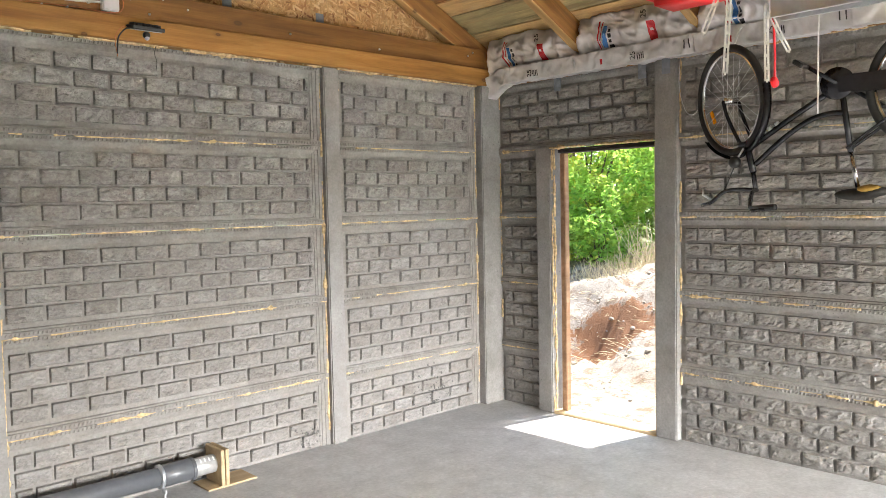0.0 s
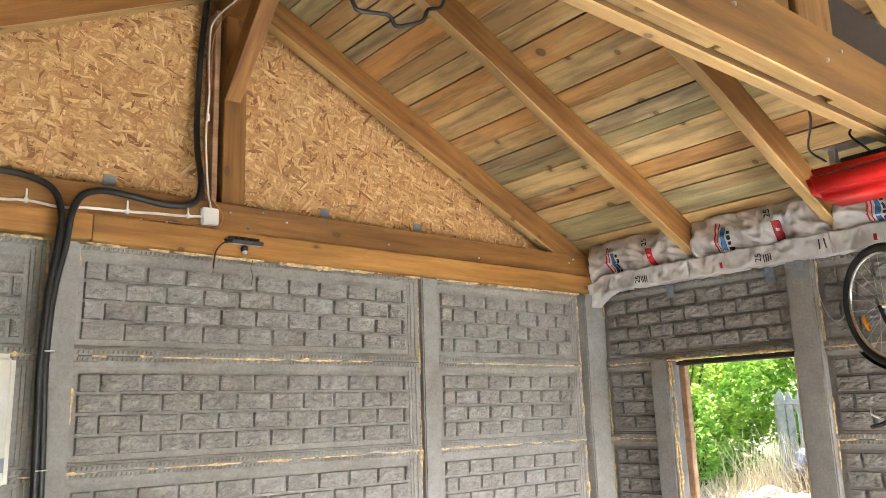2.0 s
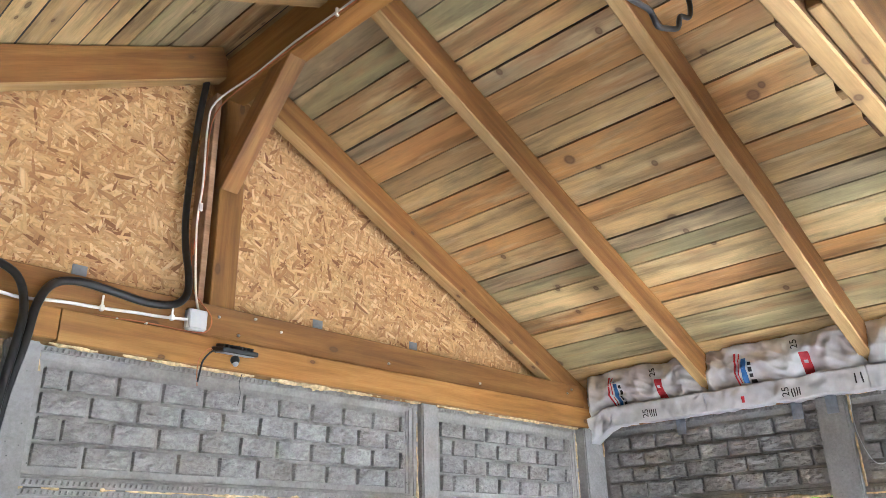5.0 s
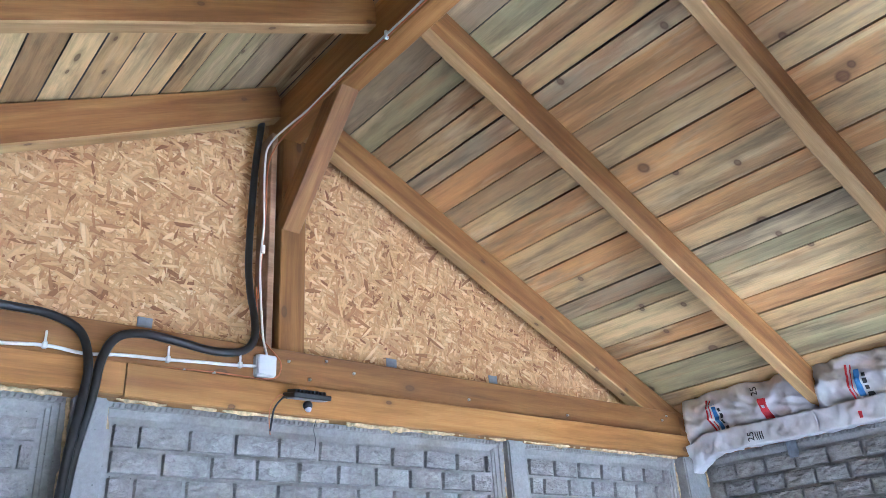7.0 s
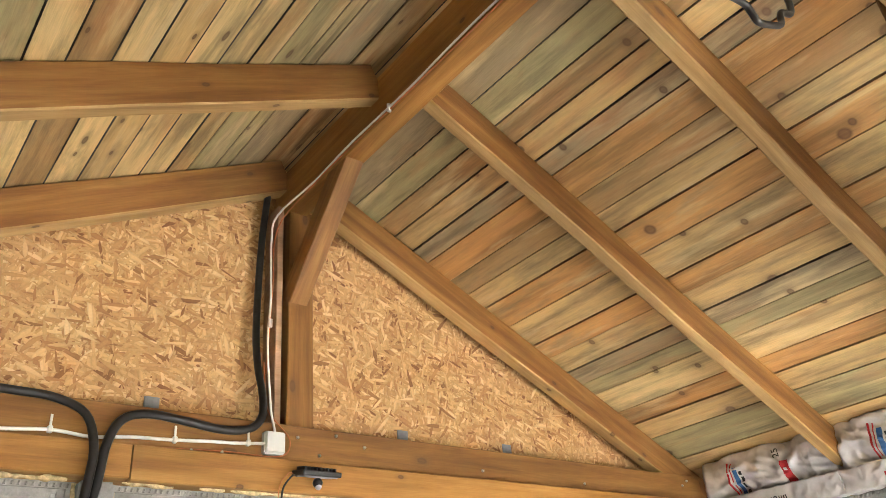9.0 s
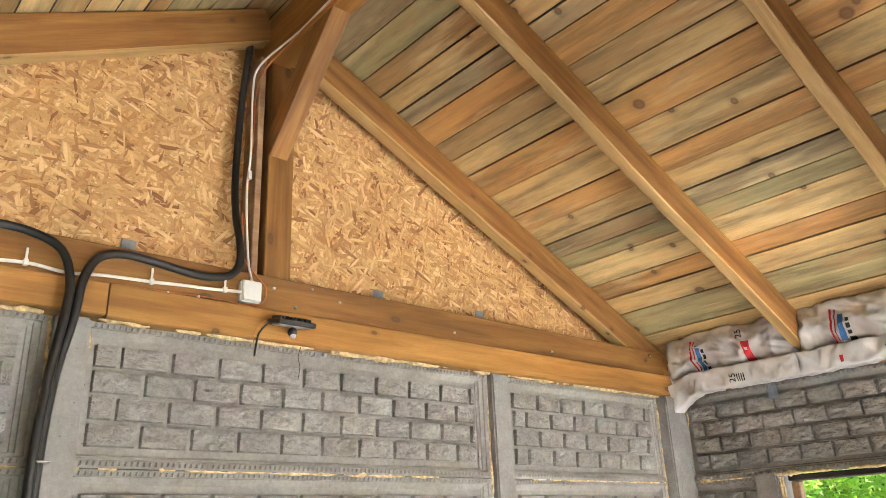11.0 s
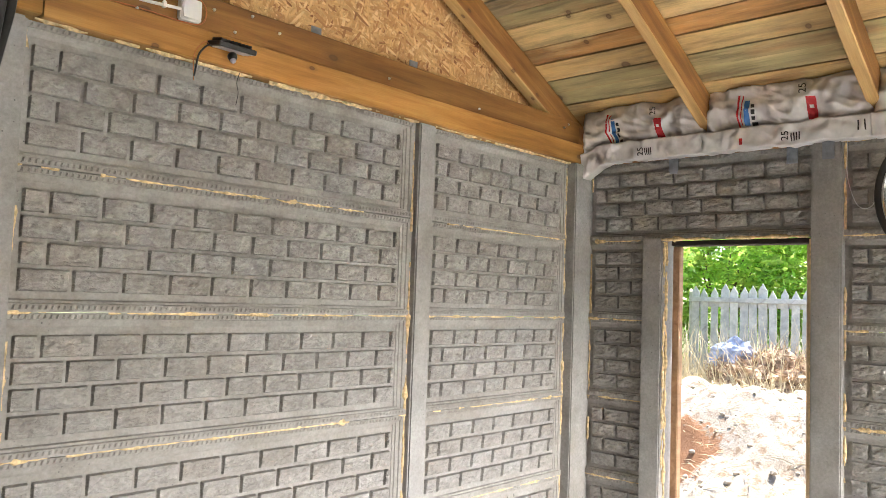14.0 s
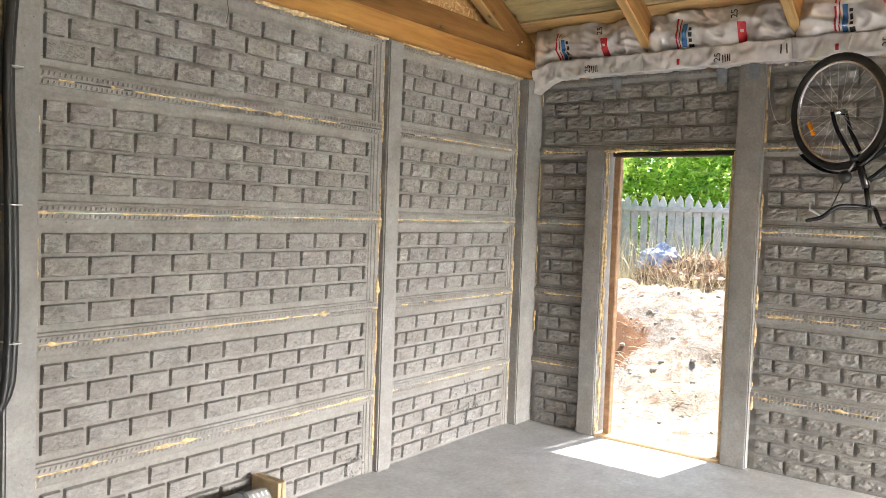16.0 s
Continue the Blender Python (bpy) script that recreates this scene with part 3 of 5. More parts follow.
for s, joints, tones in ((1, EAST_JOINTS, EAST_TONES), (-1, WEST_JOINTS, WEST_TONES)):
    for k, (d, d2) in enumerate(zip((0.0,) + joints, joints)):
        m = Matrix(((0, s * math.cos(lean), 0, RIDGE_X + s * d * math.cos(lean)), (1, 0, 0, 0), (0, -math.sin(lean), 1, RIDGE_Z - d * math.sin(lean)), (0, 0, 0, 1)))
        cut = rng.choice((-1.6, -0.7, 0.1, 0.9))
        for y0, y1 in ((SOUTH_END, cut), (cut, NORTH_END)):
            up = rng.uniform(0, 0.008)
            vs = add_box(bm, y0 + 0.001, y1 - 0.001, 0, d2 - d, up, 0.022 + up)
            for v in vs:
                # undercut edges, close at the face and open behind
                back = v.co.z > 0.011 + up
                v.co.y += (1 if v.co.y < (d2 - d) / 2 else -1) * (0.016 if back else 0.0038)
                v.co = m @ v.co
            tone = tones[k] if k < len(tones) and y1 == NORTH_END else rng.choice(slots)
            for f in {f for v in vs for f in v.link_faces}:
                f.material_index = slots.index(tone)
bmesh.ops.recalc_face_normals(bm, faces=bm.faces)
ceiling_mesh = bpy.data.meshes.new("roof_lining")
bm.to_mesh(ceiling_mesh)
bm.free()
roof = new("ceiling", ceiling_mesh)
for k in slots:
    ceiling_mesh.materials.append(M_BOARDS[k])
tagged(roof, "sloping roof lining of mixed greenish, tan and orange pine boards", "ceiling", kind="structure")

covering = new("roof", None)
tagged(covering, "dark roof covering above the boards", "roof", kind="structure")
for s in (-1, 1):
    bm = bmesh.new()
    a = [(RIDGE_X, RIDGE_Z + 0.03), (RIDGE_X + s * 3.5, RIDGE_Z + 0.03 - 3.5 * SLOPE)]
    q = [bm.verts.new((x, y, z + dz)) for dz in (0, 0.05) for x, z in a for y in (SOUTH_END, NORTH_END)]
    bmesh.ops.convex_hull(bm, input=bm.verts)
    part("roof_slope", bm, M_ROOFING, covering)

RAFTER_Y = (4.64, 3.695, 2.795, 1.985, 1.05, 0.13, -0.78, -1.7, -2.6, -3.5)
cosl = math.cos(math.atan(SLOPE))
for i, y in enumerate(RAFTER_Y):
    for s in (-1, 1):
        h = 0.17
        dz = -h / 2 / cosl - 0.002
        x1 = 3.0
        y = RAFTER_Y[i] + (0.135 if s < 0 and i else 0.0)
        ob = member("rafter", (RIDGE_X + s * 0.05, y, roof_z(RIDGE_X + 0.05) + dz), (RIDGE_X + s * x1, y, roof_z(RIDGE_X + x1) + dz), 0.065 if i else 0.08, h, M_RAFTER, None, "", 0.006, 0.008, M_PALE_SAWN_LIT)
        tagged(ob, "brown pine rafter with dark knots under the roof boards", "rafter", "rafters", "structure")

ob = member("ridge_beam", (RIDGE_X, SOUTH_END, 3.895), (RIDGE_X, 4.72, 3.895), 0.10, 0.24, M_BEAM, bevel=0.005)
tagged(ob, "thick brown ridge beam with a cable along its edge", "beam", kind="structure")

# tie beam of the gable: two timbers, king post, brace
for xa, xb, dz in ((-1.0, 1.262, 0.004), (1.266, 4.64, 0.0)):
    ob = member("lower_tie_beam", (xa, 4.60 + dz, 2.512 + dz), (xb, 4.60 + dz, 2.512 + dz), 0.175, 0.125 - 2 * dz, M_BEAM)
    tagged(ob, "orange-brown sawn tie beam on the concrete wall", "beam", kind="structure")
ob = member("upper_tie_beam", (-1.0, 4.636, 2.652), (4.64, 4.636, 2.652), 0.17, 0.15, M_BEAM_DARK)
tagged(ob, "orange-brown sawn tie beam with nails", "beam", kind="structure")
ob = member("king_post", (1.955, 4.645, 2.728), (1.955, 4.645, 3.79), 0.125, 0.125, M_BEAM_DARK)
tagged(ob, "upright brown post under the ridge beam", "post", kind="structure")
ob = member("brace", (1.935, 4.61, 3.33), (1.935, 4.06, 3.86), 0.09, 0.11, M_RAFTER)
tagged(ob, "diagonal timber brace bolted to the king post", "brace", kind="structure")

# double tie beams across the garage
for y in (1.895, -0.86, -3.2):
    for y0, y1, z0, z1 in ((y - 0.058, y - 0.020, 2.545, 2.745), (y + 0.010, y + 0.052, 2.535, 2.68)):
        ob = member("cross_tie", (-0.75, (y0 + y1) / 2, (z0 + z1) / 2), (4.62, (y0 + y1) / 2, (z0 + z1) / 2), y1 - y0, z1 - z0, M_TIE, under=M_PALE_SAWN_LIT)
        tagged(ob, "sawn tie beam across the garage with bolts", "beam", "tie beams", "structure")


# doorway: timber lining, threshold, foam round it
door_1 = tagged(new("door_1"), "open doorway lined with a narrow raw timber frame", "doorway", kind="structure")
part("frame_jamb", box_bm(4.75, 4.80, 3.878, 3.925, 0.02, 1.905, 0.006), M_FRAME, door_1, "reddish timber jamb")
part("frame_jamb", box_bm(4.745, 4.84, 3.116, 3.146, 0.02, 1.905, 0.005), M_PALE, door_1, "thin pale timber jamb")
part("frame_head", box_bm(4.735, 4.83, 3.116, 3.93, 1.907, 1.938, 0.005), M_DARKSTEEL, door_1, "dark strip under the lintel panel")
part("threshold", box_bm(4.70, 4.85, 3.112, 3.966, -0.01, 0.022, 0.006), M_PALE, door_1, "worn timber threshold")
foam(door_1, (4.72, 3.95, 0.03), (4.72, 3.95, 1.93), (-1, 0, 0), 0.016, 0.5, 0.7, 301)
foam(door_1, (4.70, 3.955, 0.03), (4.70, 3.955, 1.93), (-0.7, -0.7, 0), 0.010, 0.2, 0.9, 302)
foam(door_1, (4.72, 3.118, 0.2), (4.72, 3.118, 1.93), (-1, 0, 0), 0.008, 0.1, 0.9, 303)
foam(door_1, (4.70, 4.05, 1.945), (4.70, 3.12, 1.945), (-1, 0, 0), 0.014, 0.5, 0.8, 304)

# the two garage doors stand open, slid back under the roof on their tracks
for x0 in (-0.5, 2.12):
    gd = thing("garage_door", (x0 + 1.14, SOUTH + 0.2, 2.2), "white sectional garage door standing open under the roof", "garage door", "garage doors")
    for k in range(5):
        part("door_section", local(box_bm(x0, x0 + 2.28, SOUTH + 0.2 + k * 0.46, SOUTH + 0.655 + k * 0.46, 2.2, 2.24, 0.006), gd), M_WHITE, gd)

# ---- electrics on the gable ----
box_thing = thing("junction_box", (1.80, 4.535, 2.59), "small white square junction box on the tie beam", "junction box")


part("box_body", local(box_bm(1.765, 1.853, 4.518, 4.552, 2.592, 2.682, 0.006, 2), box_thing), M_WHITE, box_thing)
part("box_lid", local(box_bm(1.768, 1.850, 4.509, 4.517, 2.595, 2.679, 0.004, 2), box_thing), M_WHITE, box_thing)
ob = tube("white_cable", [(-0.82, 4.532, 2.545), (-0.2, 4.53, 2.565), (0.4, 4.53, 2.572), (0.80, 4.53, 2.585), (0.99, 4.53, 2.600), (1.12, 4.53, 2.59), (1.25, 4.53, 2.603), (1.41, 4.53, 2.609), (1.55, 4.53, 2.618), (1.65, 4.53, 2.622), (1.77, 4.528, 2.632)], 0.0065, M_WHITE)
tagged(ob, "white power cable clipped along the tie beam", "cable")
ob = tube("brown_wire", [(-0.8, 4.537, 2.54), (0.5, 4.537, 2.553), (1.0, 4.537, 2.570), (1.3, 4.537, 2.575), (1.6, 4.537, 2.588), (1.78, 4.535, 2.585), (1.86, 4.525, 2.598), (1.872, 4.52, 2.66), (1.83, 4.55, 2.73), (1.80, 4.58, 2.80), (1.79, 4.60, 3.0)], 0.003, M_COPPER)
tagged(ob, "thin copper-brown wire sagging below the white cable", "wire")
clip = thing("cable_clip", (0.99, 4.53, 2.6), "white plastic cable clip with an upright tail", "cable clip", "cable clips")
bm = box_bm(-0.008, 0.008, -0.012, 0.006, -0.012, 0.012, 0.003)
part("clip_body", bm, M_WHITE, clip)
part("clip_tail", box_bm(-0.004, 0.004, -0.006, 0.0, 0.012, 0.052, 0.0015), M_WHITE, clip)
for x, z in ((1.413, 2.609), (1.70, 2.627), (0.45, 2.574), (-0.1, 2.568)):
    copy_thing(clip, Matrix.Translation((x, 4.53, z)))
# two black corrugated conduits that meet at the wall post
ob = tube("black_conduit", [(0.72, 4.47, 0.62), (0.90, 4.49, 0.68), (1.085, 4.495, 0.76), (1.125, 4.50, 1.0), (1.12, 4.50, 1.5), (1.105, 4.50, 1.9), (1.115, 4.49, 2.2), (1.15, 4.485, 2.42), (1.165, 4.48, 2.56), (1.21, 4.49, 2.65), (1.30, 4.505, 2.685), (1.43, 4.52, 2.682), (1.58, 4.53, 2.668), (1.68, 4.53, 2.676), (1.735, 4.53, 2.705), (1.762, 4.535, 2.76), (1.772, 4.57, 2.86), (1.776, 4.63, 3.0), (1.778, 4.66, 3.2), (1.79, 4.66, 3.6), (1.81, 4.65, 3.88)], 0.0165, M_BLACK)
tagged(ob, "black corrugated conduit bent along the tie beam and up the gable", "conduit", "black conduits")
ob = tube("black_conduit", [(0.74, 4.47, 0.585), (0.92, 4.475, 0.63), (1.06, 4.47, 0.74), (1.092, 4.468, 1.0), (1.09, 4.47, 1.5), (1.08, 4.468, 1.9), (1.092, 4.462, 2.2), (1.115, 4.46, 2.42), (1.12, 4.465, 2.54), (1.085, 4.48, 2.65), (0.99, 4.50, 2.70), (0.86, 4.51, 2.712), (0.5, 4.52, 2.72), (-0.4, 4.52, 2.72)], 0.0155, M_BLACK)
tagged(ob, "black corrugated conduit along the tie beam and down the post", "conduit", "black conduits")
for z in (0.98, 1.47, 1.95):
    ob = part("conduit_tie", box_bm(1.088, 1.13, 4.4495, 4.525, z, z + 0.004, 0.001), M_WHITE)
    tagged(ob, "narrow white tie round the black conduits", "cable tie", "conduit ties")
ob = tube("ridge_cable", [(1.815, 4.53, 2.68), (1.812, 4.57, 2.80), (1.805, 4.60, 3.10), (1.815, 4.60, 3.3), (1.81, 4.60, 3.6), (1.82, 4.56, 3.72), (1.868, 4.30, 3.775), (1.876, 4.0, 3.80), (1.876, 3.6, 3.79), (1.876, 3.2, 3.80), (1.876, 2.6, 3.79), (1.876, 2.0, 3.80)], 0.005, M_WHITE)
tagged(ob, "thin white cable rising to the ridge beam", "cable")
ob = tube("ridge_wire", [(1.80, 4.6, 2.95), (1.822, 4.60, 3.35), (1.83, 4.58, 3.66), (1.87, 4.32, 3.765), (1.879, 4.0, 3.785), (1.879, 3.3, 3.78), (1.879, 2.0, 3.79)], 0.0035, M_COPPER)
tagged(ob, "thin brown wire beside the white ridge cable", "wire")
for y in (3.72, 4.62):
    ob = part("ridge_clip", box_bm(1.868, 1.884, y - 0.006, y + 0.006, 3.77 if y < 4 else 3.16, 3.81 if y < 4 else 3.20, 0.002), M_WHITE)
    tagged(ob, "small white clip that holds the ridge cable", "cable clip")
    if y > 4:
        ob.location = (-0.065, -0.03, 0)
# perforated strip beside the king post
ob = part("batten", box_bm(1.842, 1.872, 4.60, 4.726, 2.73, 3.80, 0.003), M_FRAME)
tagged(ob, "rough brown batten beside the king post", "batten", kind="structure")

flood = thing("floodlight", (1.96, 4.50, 2.50), "slim black floodlight with a motion sensor, on the tie beam", "floodlight")
bm = box_bm(-0.085, 0.085, -0.10, 0.0, -0.008, 0.012, 0.004)
fl = part("lamp_housing", bm, M_BLACK, flood, "", Matrix.Translation((0, 0.005, 0.02)) @ pose(0, 0, 0, 12, 0, 0))
part("lamp_glass", box_bm(-0.072, 0.072, -0.09, -0.02, -0.012, -0.009, 0.001), M_LENS, fl, "pale square lamp glass")
for k in range(9):
    part("cooling_fin", box_bm(-0.07 + k * 0.0165, -0.064 + k * 0.0165, -0.08, -0.01, 0.012, 0.026), M_BLACK, fl)
bm = bmesh.new()
bmesh.ops.create_uvsphere(bm, u_segments=12, v_segments=8, radius=0.02)
smooth(part("motion_sensor", bm, M_BLACK, flood, "round black sensor", pose(0.005, -0.04, -0.022)))
bm = bmesh.new()
bmesh.ops.create_uvsphere(bm, u_segments=12, v_segments=8, radius=0.0125)
smooth(part("sensor_dome", bm, M_LENS, flood, "milky sensor dome", pose(0.005, -0.046, -0.038)))
ob = tube("lamp_lead", [(1.90, 4.50, 2.51), (1.86, 4.47, 2.50), (1.82, 4.46, 2.455), (1.815, 4.47, 2.41), (1.825, 4.50, 2.375)], 0.004, M_BLACK)
tagged(ob, "loose black lead of the floodlight", "cable")
ob = tube("lamp_wire", [(1.885, 4.50, 2.515), (1.85, 4.475, 2.512), (1.812, 4.47, 2.47), (1.81, 4.485, 2.425), (1.83, 4.51, 2.36)], 0.0018, M_COPPER)
tagged(ob, "thin bare wire hanging by the floodlight", "wire")
ob = tube("spare_wire", [(2.04, 4.52, 2.44), (2.035, 4.53, 2.40), (2.05, 4.54, 2.36), (2.045, 4.545, 2.31)], 0.0015, M_INK_BLACK)
tagged(ob, "fine dark wire hanging from the beam", "wire")

# tape patches and nails
for x in (1.38, 2.58, 3.25):
    ob = part("tape_patch", box_bm(x - 0.03, x + 0.03, 4.722, 4.7275, 2.745, 2.83, 0.001), M_TAPE)
    tagged(ob, "grey tape patch on the strand board", "tape", "tape patches")
rng = random.Random(12)
for x, z in ((1.92, 2.675), (2.02, 2.61), (2.24, 2.665), (2.1, 2.7), (1.48, 2.58), (1.20, 2.565), (2.9, 2.62), (4.45, 2.66), (4.50, 2.69), (0.9, 2.56), (1.6, 2.585), (3.6, 2.61)):
    bm = bmesh.new()
    bmesh.ops.create_cone(bm, cap_ends=True, segments=8, radius1=0.007, radius2=0.005, depth=0.008)
    ob = part("nail", bm, M_NAIL, None, "", pose(x, 4.537, z, 90, 0, 0))
    tagged(ob, "bright round nail head in the tie beam", "nail", "nails")
for y, z in ((4.558, 3.402), (4.225, 3.722)):
    d = Vector((0, -0.53, -0.55)).normalized()
    bm = bmesh.new()
    bmesh.ops.create_cone(bm, cap_ends=True, segments=12, radius1=0.014, radius2=0.012, depth=0.010)
    ob = part("bolt", bm, M_NAIL, None, "", Matrix.Translation((1.935, y - 0.035, z - 0.02)) @ d.to_track_quat("Z", "Y").to_matrix().to_4x4())
    tagged(ob, "zinc bolt head in the timber brace", "bolt", "bolts")
BOLTS = ((1.495, 2.672), (1.591, 2.616), (2.086, 2.697), (2.084, 2.657), (2.589, 2.640), (2.690, 2.695))
for x, z in BOLTS:
    bm = bmesh.new()
    bmesh.ops.create_cone(bm, cap_ends=True, segments=10, radius1=0.008, radius2=0.0065, depth=0.008)
    ob = part("bolt", bm, M_DULL, None, "", pose(x, 1.834, z, 90, 0, 0))
    tagged(ob, "dull zinc bolt head in the cross tie", "bolt", "bolts")

# packing blocks between the cross ties
for x0, x1 in ((0.6, 1.12), (1.335, 1.42), (1.50, 2.05), (2.08, 2.62), (2.70, 3.6)):
    ob = part("packing_block", box_bm(x0, x1, 1.8765, 1.9035, 2.548 + 0.01 * (x0 % 0.7), 2.66, 0.003), M_PALE_SAWN_LIT)
    tagged(ob, "pale wooden packing between the cross ties", "block", "packing blocks", "structure")

# loft joists, upright plank and steel on the cross ties
for x in (2.04, 2.20):
    ob = member("loft_joist", (x, 2.05, 2.826), (x, -3.6, 2.826), 0.05, 0.15, M_TIE, under=M_PALE_SAWN_LIT)
    tagged(ob, "brown loft joist resting on the cross ties", "joist", "loft joists", "structure")
for x, w in ((1.625, 0.11), (2.12, 0.13), (2.82, 0.24)):
    ob = member("hanger_plank", (x, 1.965, 2.60), (x, 1.965, roof_z(x) - 0.02), 0.03, w, M_TIE)
    tagged(ob, "dark upright plank between cross tie and rafter", "plank", kind="structure")
ob = member("steel_channel", (2.95, 2.006, 2.99), (3.7, 2.006, 2.99), 0.05, 0.20, M_DARKSTEEL)
tagged(ob, "dark brown steel channel fixed behind the uprights", "steel channel")
LOFT_WIRES = (((1.81, 1.92, 2.82), (1.94, 1.92, 2.94), (2.05, 1.92, 2.99), (2.11, 1.92, 2.99), (2.13, 1.92, 2.93), (2.06, 1.92, 2.83)),
              ((2.46, 1.92, 2.83), (2.73, 1.92, 2.95), (3.00, 1.92, 3.11), (3.28, 1.92, 3.32), (3.44, 1.92, 3.45)))
for pts in LOFT_WIRES:
    ob = tube("loft_wire", pts, 0.004, M_COPPER)
    tagged(ob, "loose orange-brown wire above the cross ties", "wire")

# clear plastic bag lying on the joists
bag = thing("plastic_bag", (1.80, 1.66, 2.901), "crumpled clear plastic bag of dark clutter on the joists", "bag")
for name, size, rough, material in (("folded_cloth", 0.84, 0.6, M_CLUTTER), ("film", 1.0, 1.0, M_CLEAR)):
    bm = bmesh.new()
    bmesh.ops.create_icosphere(bm, subdivisions=5, radius=1)
    for v in bm.verts:
        q = v.co.copy()
        w = 1 + 0.26 * noise.noise(q * 2.1) + rough * (0.22 * abs(noise.noise(q * 4.3)) + 0.12 * abs(noise.noise(q * 10)))
        v.co = Vector((q.x * 0.235 * w, q.y * 0.20 * w, 0.06 + max(-0.06, q.z * 0.14 * w))) * size
    part(name, bm, material, bag, "dark blue folded cloth" if size < 1 else "thin clear film with sharp creases", pose(0, 0, 0, 0, 0, 23))

# ---- door openers ----
op = thing("door_opener", (0.845, 1.65, 2.25), "yellow plastic garage door opener with a milky lamp lens", "door opener", "garage door openers")


def rounded_body(x0, x1, y0, y1, z0, z1, r, seg=4, taper=0.0):
    bm = box_bm(x0, x1, y0, y1, z0, z1)
    if taper:
        for v in bm.verts:
            if v.co.z < (z0 + z1) / 2:
                v.co.x += taper if v.co.x < (x0 + x1) / 2 else -taper
                if v.co.y > (y0 + y1) / 2:
                    v.co.y -= taper
    bmesh.ops.bevel(bm, geom=list(bm.edges), offset=r, segments=seg, affect="EDGES", clamp_overlap=True)
    return bm




def moulded_cover(x0, x1, y0, y1, z0, z1, narrow):
    """A moulded housing: rounded sections lofted along y, narrower below, with rounded ends."""
    bm = bmesh.new()
    rings = []
    n, sides = 28, 48
    for k in range(n + 1):
        t = -math.cos(math.pi * k / n)
        e = max(0.02, 1 - abs(t) ** 9) ** (1 / 4.5)
        ring = []
        for q in range(sides):
            a = 2 * math.pi * (q + 0.5) / sides
            cx, cz = math.cos(a), math.sin(a)
            px, pz = math.copysign(abs(cx) ** 0.36, cx) * e, math.copysign(abs(cz) ** 0.36, cz) * e
            px *= 1 - narrow * (0.5 - 0.5 * pz)
            ring.append(bm.verts.new(((x0 + x1) / 2 + px * (x1 - x0) / 2, (y0 + y1) / 2 + t * (y1 - y0) / 2, (z0 + z1) / 2 + pz * (z1 - z0) / 2)))
        rings.append(ring)
    for a, b in zip(rings, rings[1:]):
        for q in range(sides):
            bm.faces.new((a[q], a[(q + 1) % sides], b[(q + 1) % sides], b[q]))
    bm.faces.new(rings[0])
    bm.faces.new(rings[-1][::-1])
    bmesh.ops.recalc_face_normals(bm, faces=bm.faces)
    return bm


smooth(part("cover", local(moulded_cover(0.742, 0.955, 1.445, 1.818, 2.243, 2.44, 0.16), op), M_YELLOW, op))
bm = box_bm(-0.05, 0.055, -0.033, 0.035, -0.004, 0.006, 0.008, 2)
part("lamp_lens", bm, M_LENS, op, "milky rectangular lamp lens", Matrix.Translation((-0.01, 0.086, -0.0035)) @ pose(0, 0, 0, 2, 0, 0))
bm = bmesh.new()
bmesh.ops.create_cone(bm, cap_ends=True, segments=14, radius1=0.009, radius2=0.009, depth=0.004)
part("screw_hole", bm, M_ORANGE, op, "round moulded screw hole", pose(0.06, -0.15, -0.0065))
tube("cover_seam", [Vector(p) - op.location for p in ((0.782, 1.50, 2.2432), (0.782, 1.62, 2.2432), (0.783, 1.665, 2.2432), (0.80, 1.69, 2.2432), (0.85, 1.694, 2.2432), (0.915, 1.694, 2.2432))], 0.0016, M_YELLOW, op, "fine moulded seam")
for y in (1.52, 1.76):
    part("mounting_strap", local(box_bm(0.80, 0.83, y - 0.012, y + 0.012, 2.43, 2.62, 0.002), op), M_STEEL, op, "perforated steel strap")
part("guide_rail", local(box_bm(0.82, 0.87, SOUTH + 0.02, 1.44, 2.33, 2.37, 0.004), op), M_STEEL, op, "galvanised guide rail")
part("strap_bar", local(box_bm(0.78, 0.86, 1.49, 1.84, 2.61, 2.63, 0.002), op), M_STEEL, op)
ob = tube("opener_cable", [(0.665, 1.86, 2.33), (0.645, 1.86, 2.40), (0.64, 1.87, 2.60), (0.64, 1.875, 2.70)], 0.0035, M_WHITE)
tagged(ob, "white cable from the yellow opener to the cross tie", "cable")
ob = tube("black_lead", [(1.0, 1.96, 2.52), (1.02, 2.0, 2.43), (1.033, 2.0, 2.385), (1.05, 2.0, 2.378), (1.105, 2.0, 2.389), (1.118, 2.0, 2.382), (1.128, 2.0, 2.372), (1.16, 2.0, 2.385), (1.193, 2.0, 2.404), (1.206, 2.0, 2.431), (1.238, 2.0, 2.447), (1.249, 2.0, 2.475), (1.25, 2.0, 2.53), (1.268, 1.97, 2.57)], 0.0042, M_BLACK)
tagged(ob, "kinked black lead hanging under the cross ties", "cable")

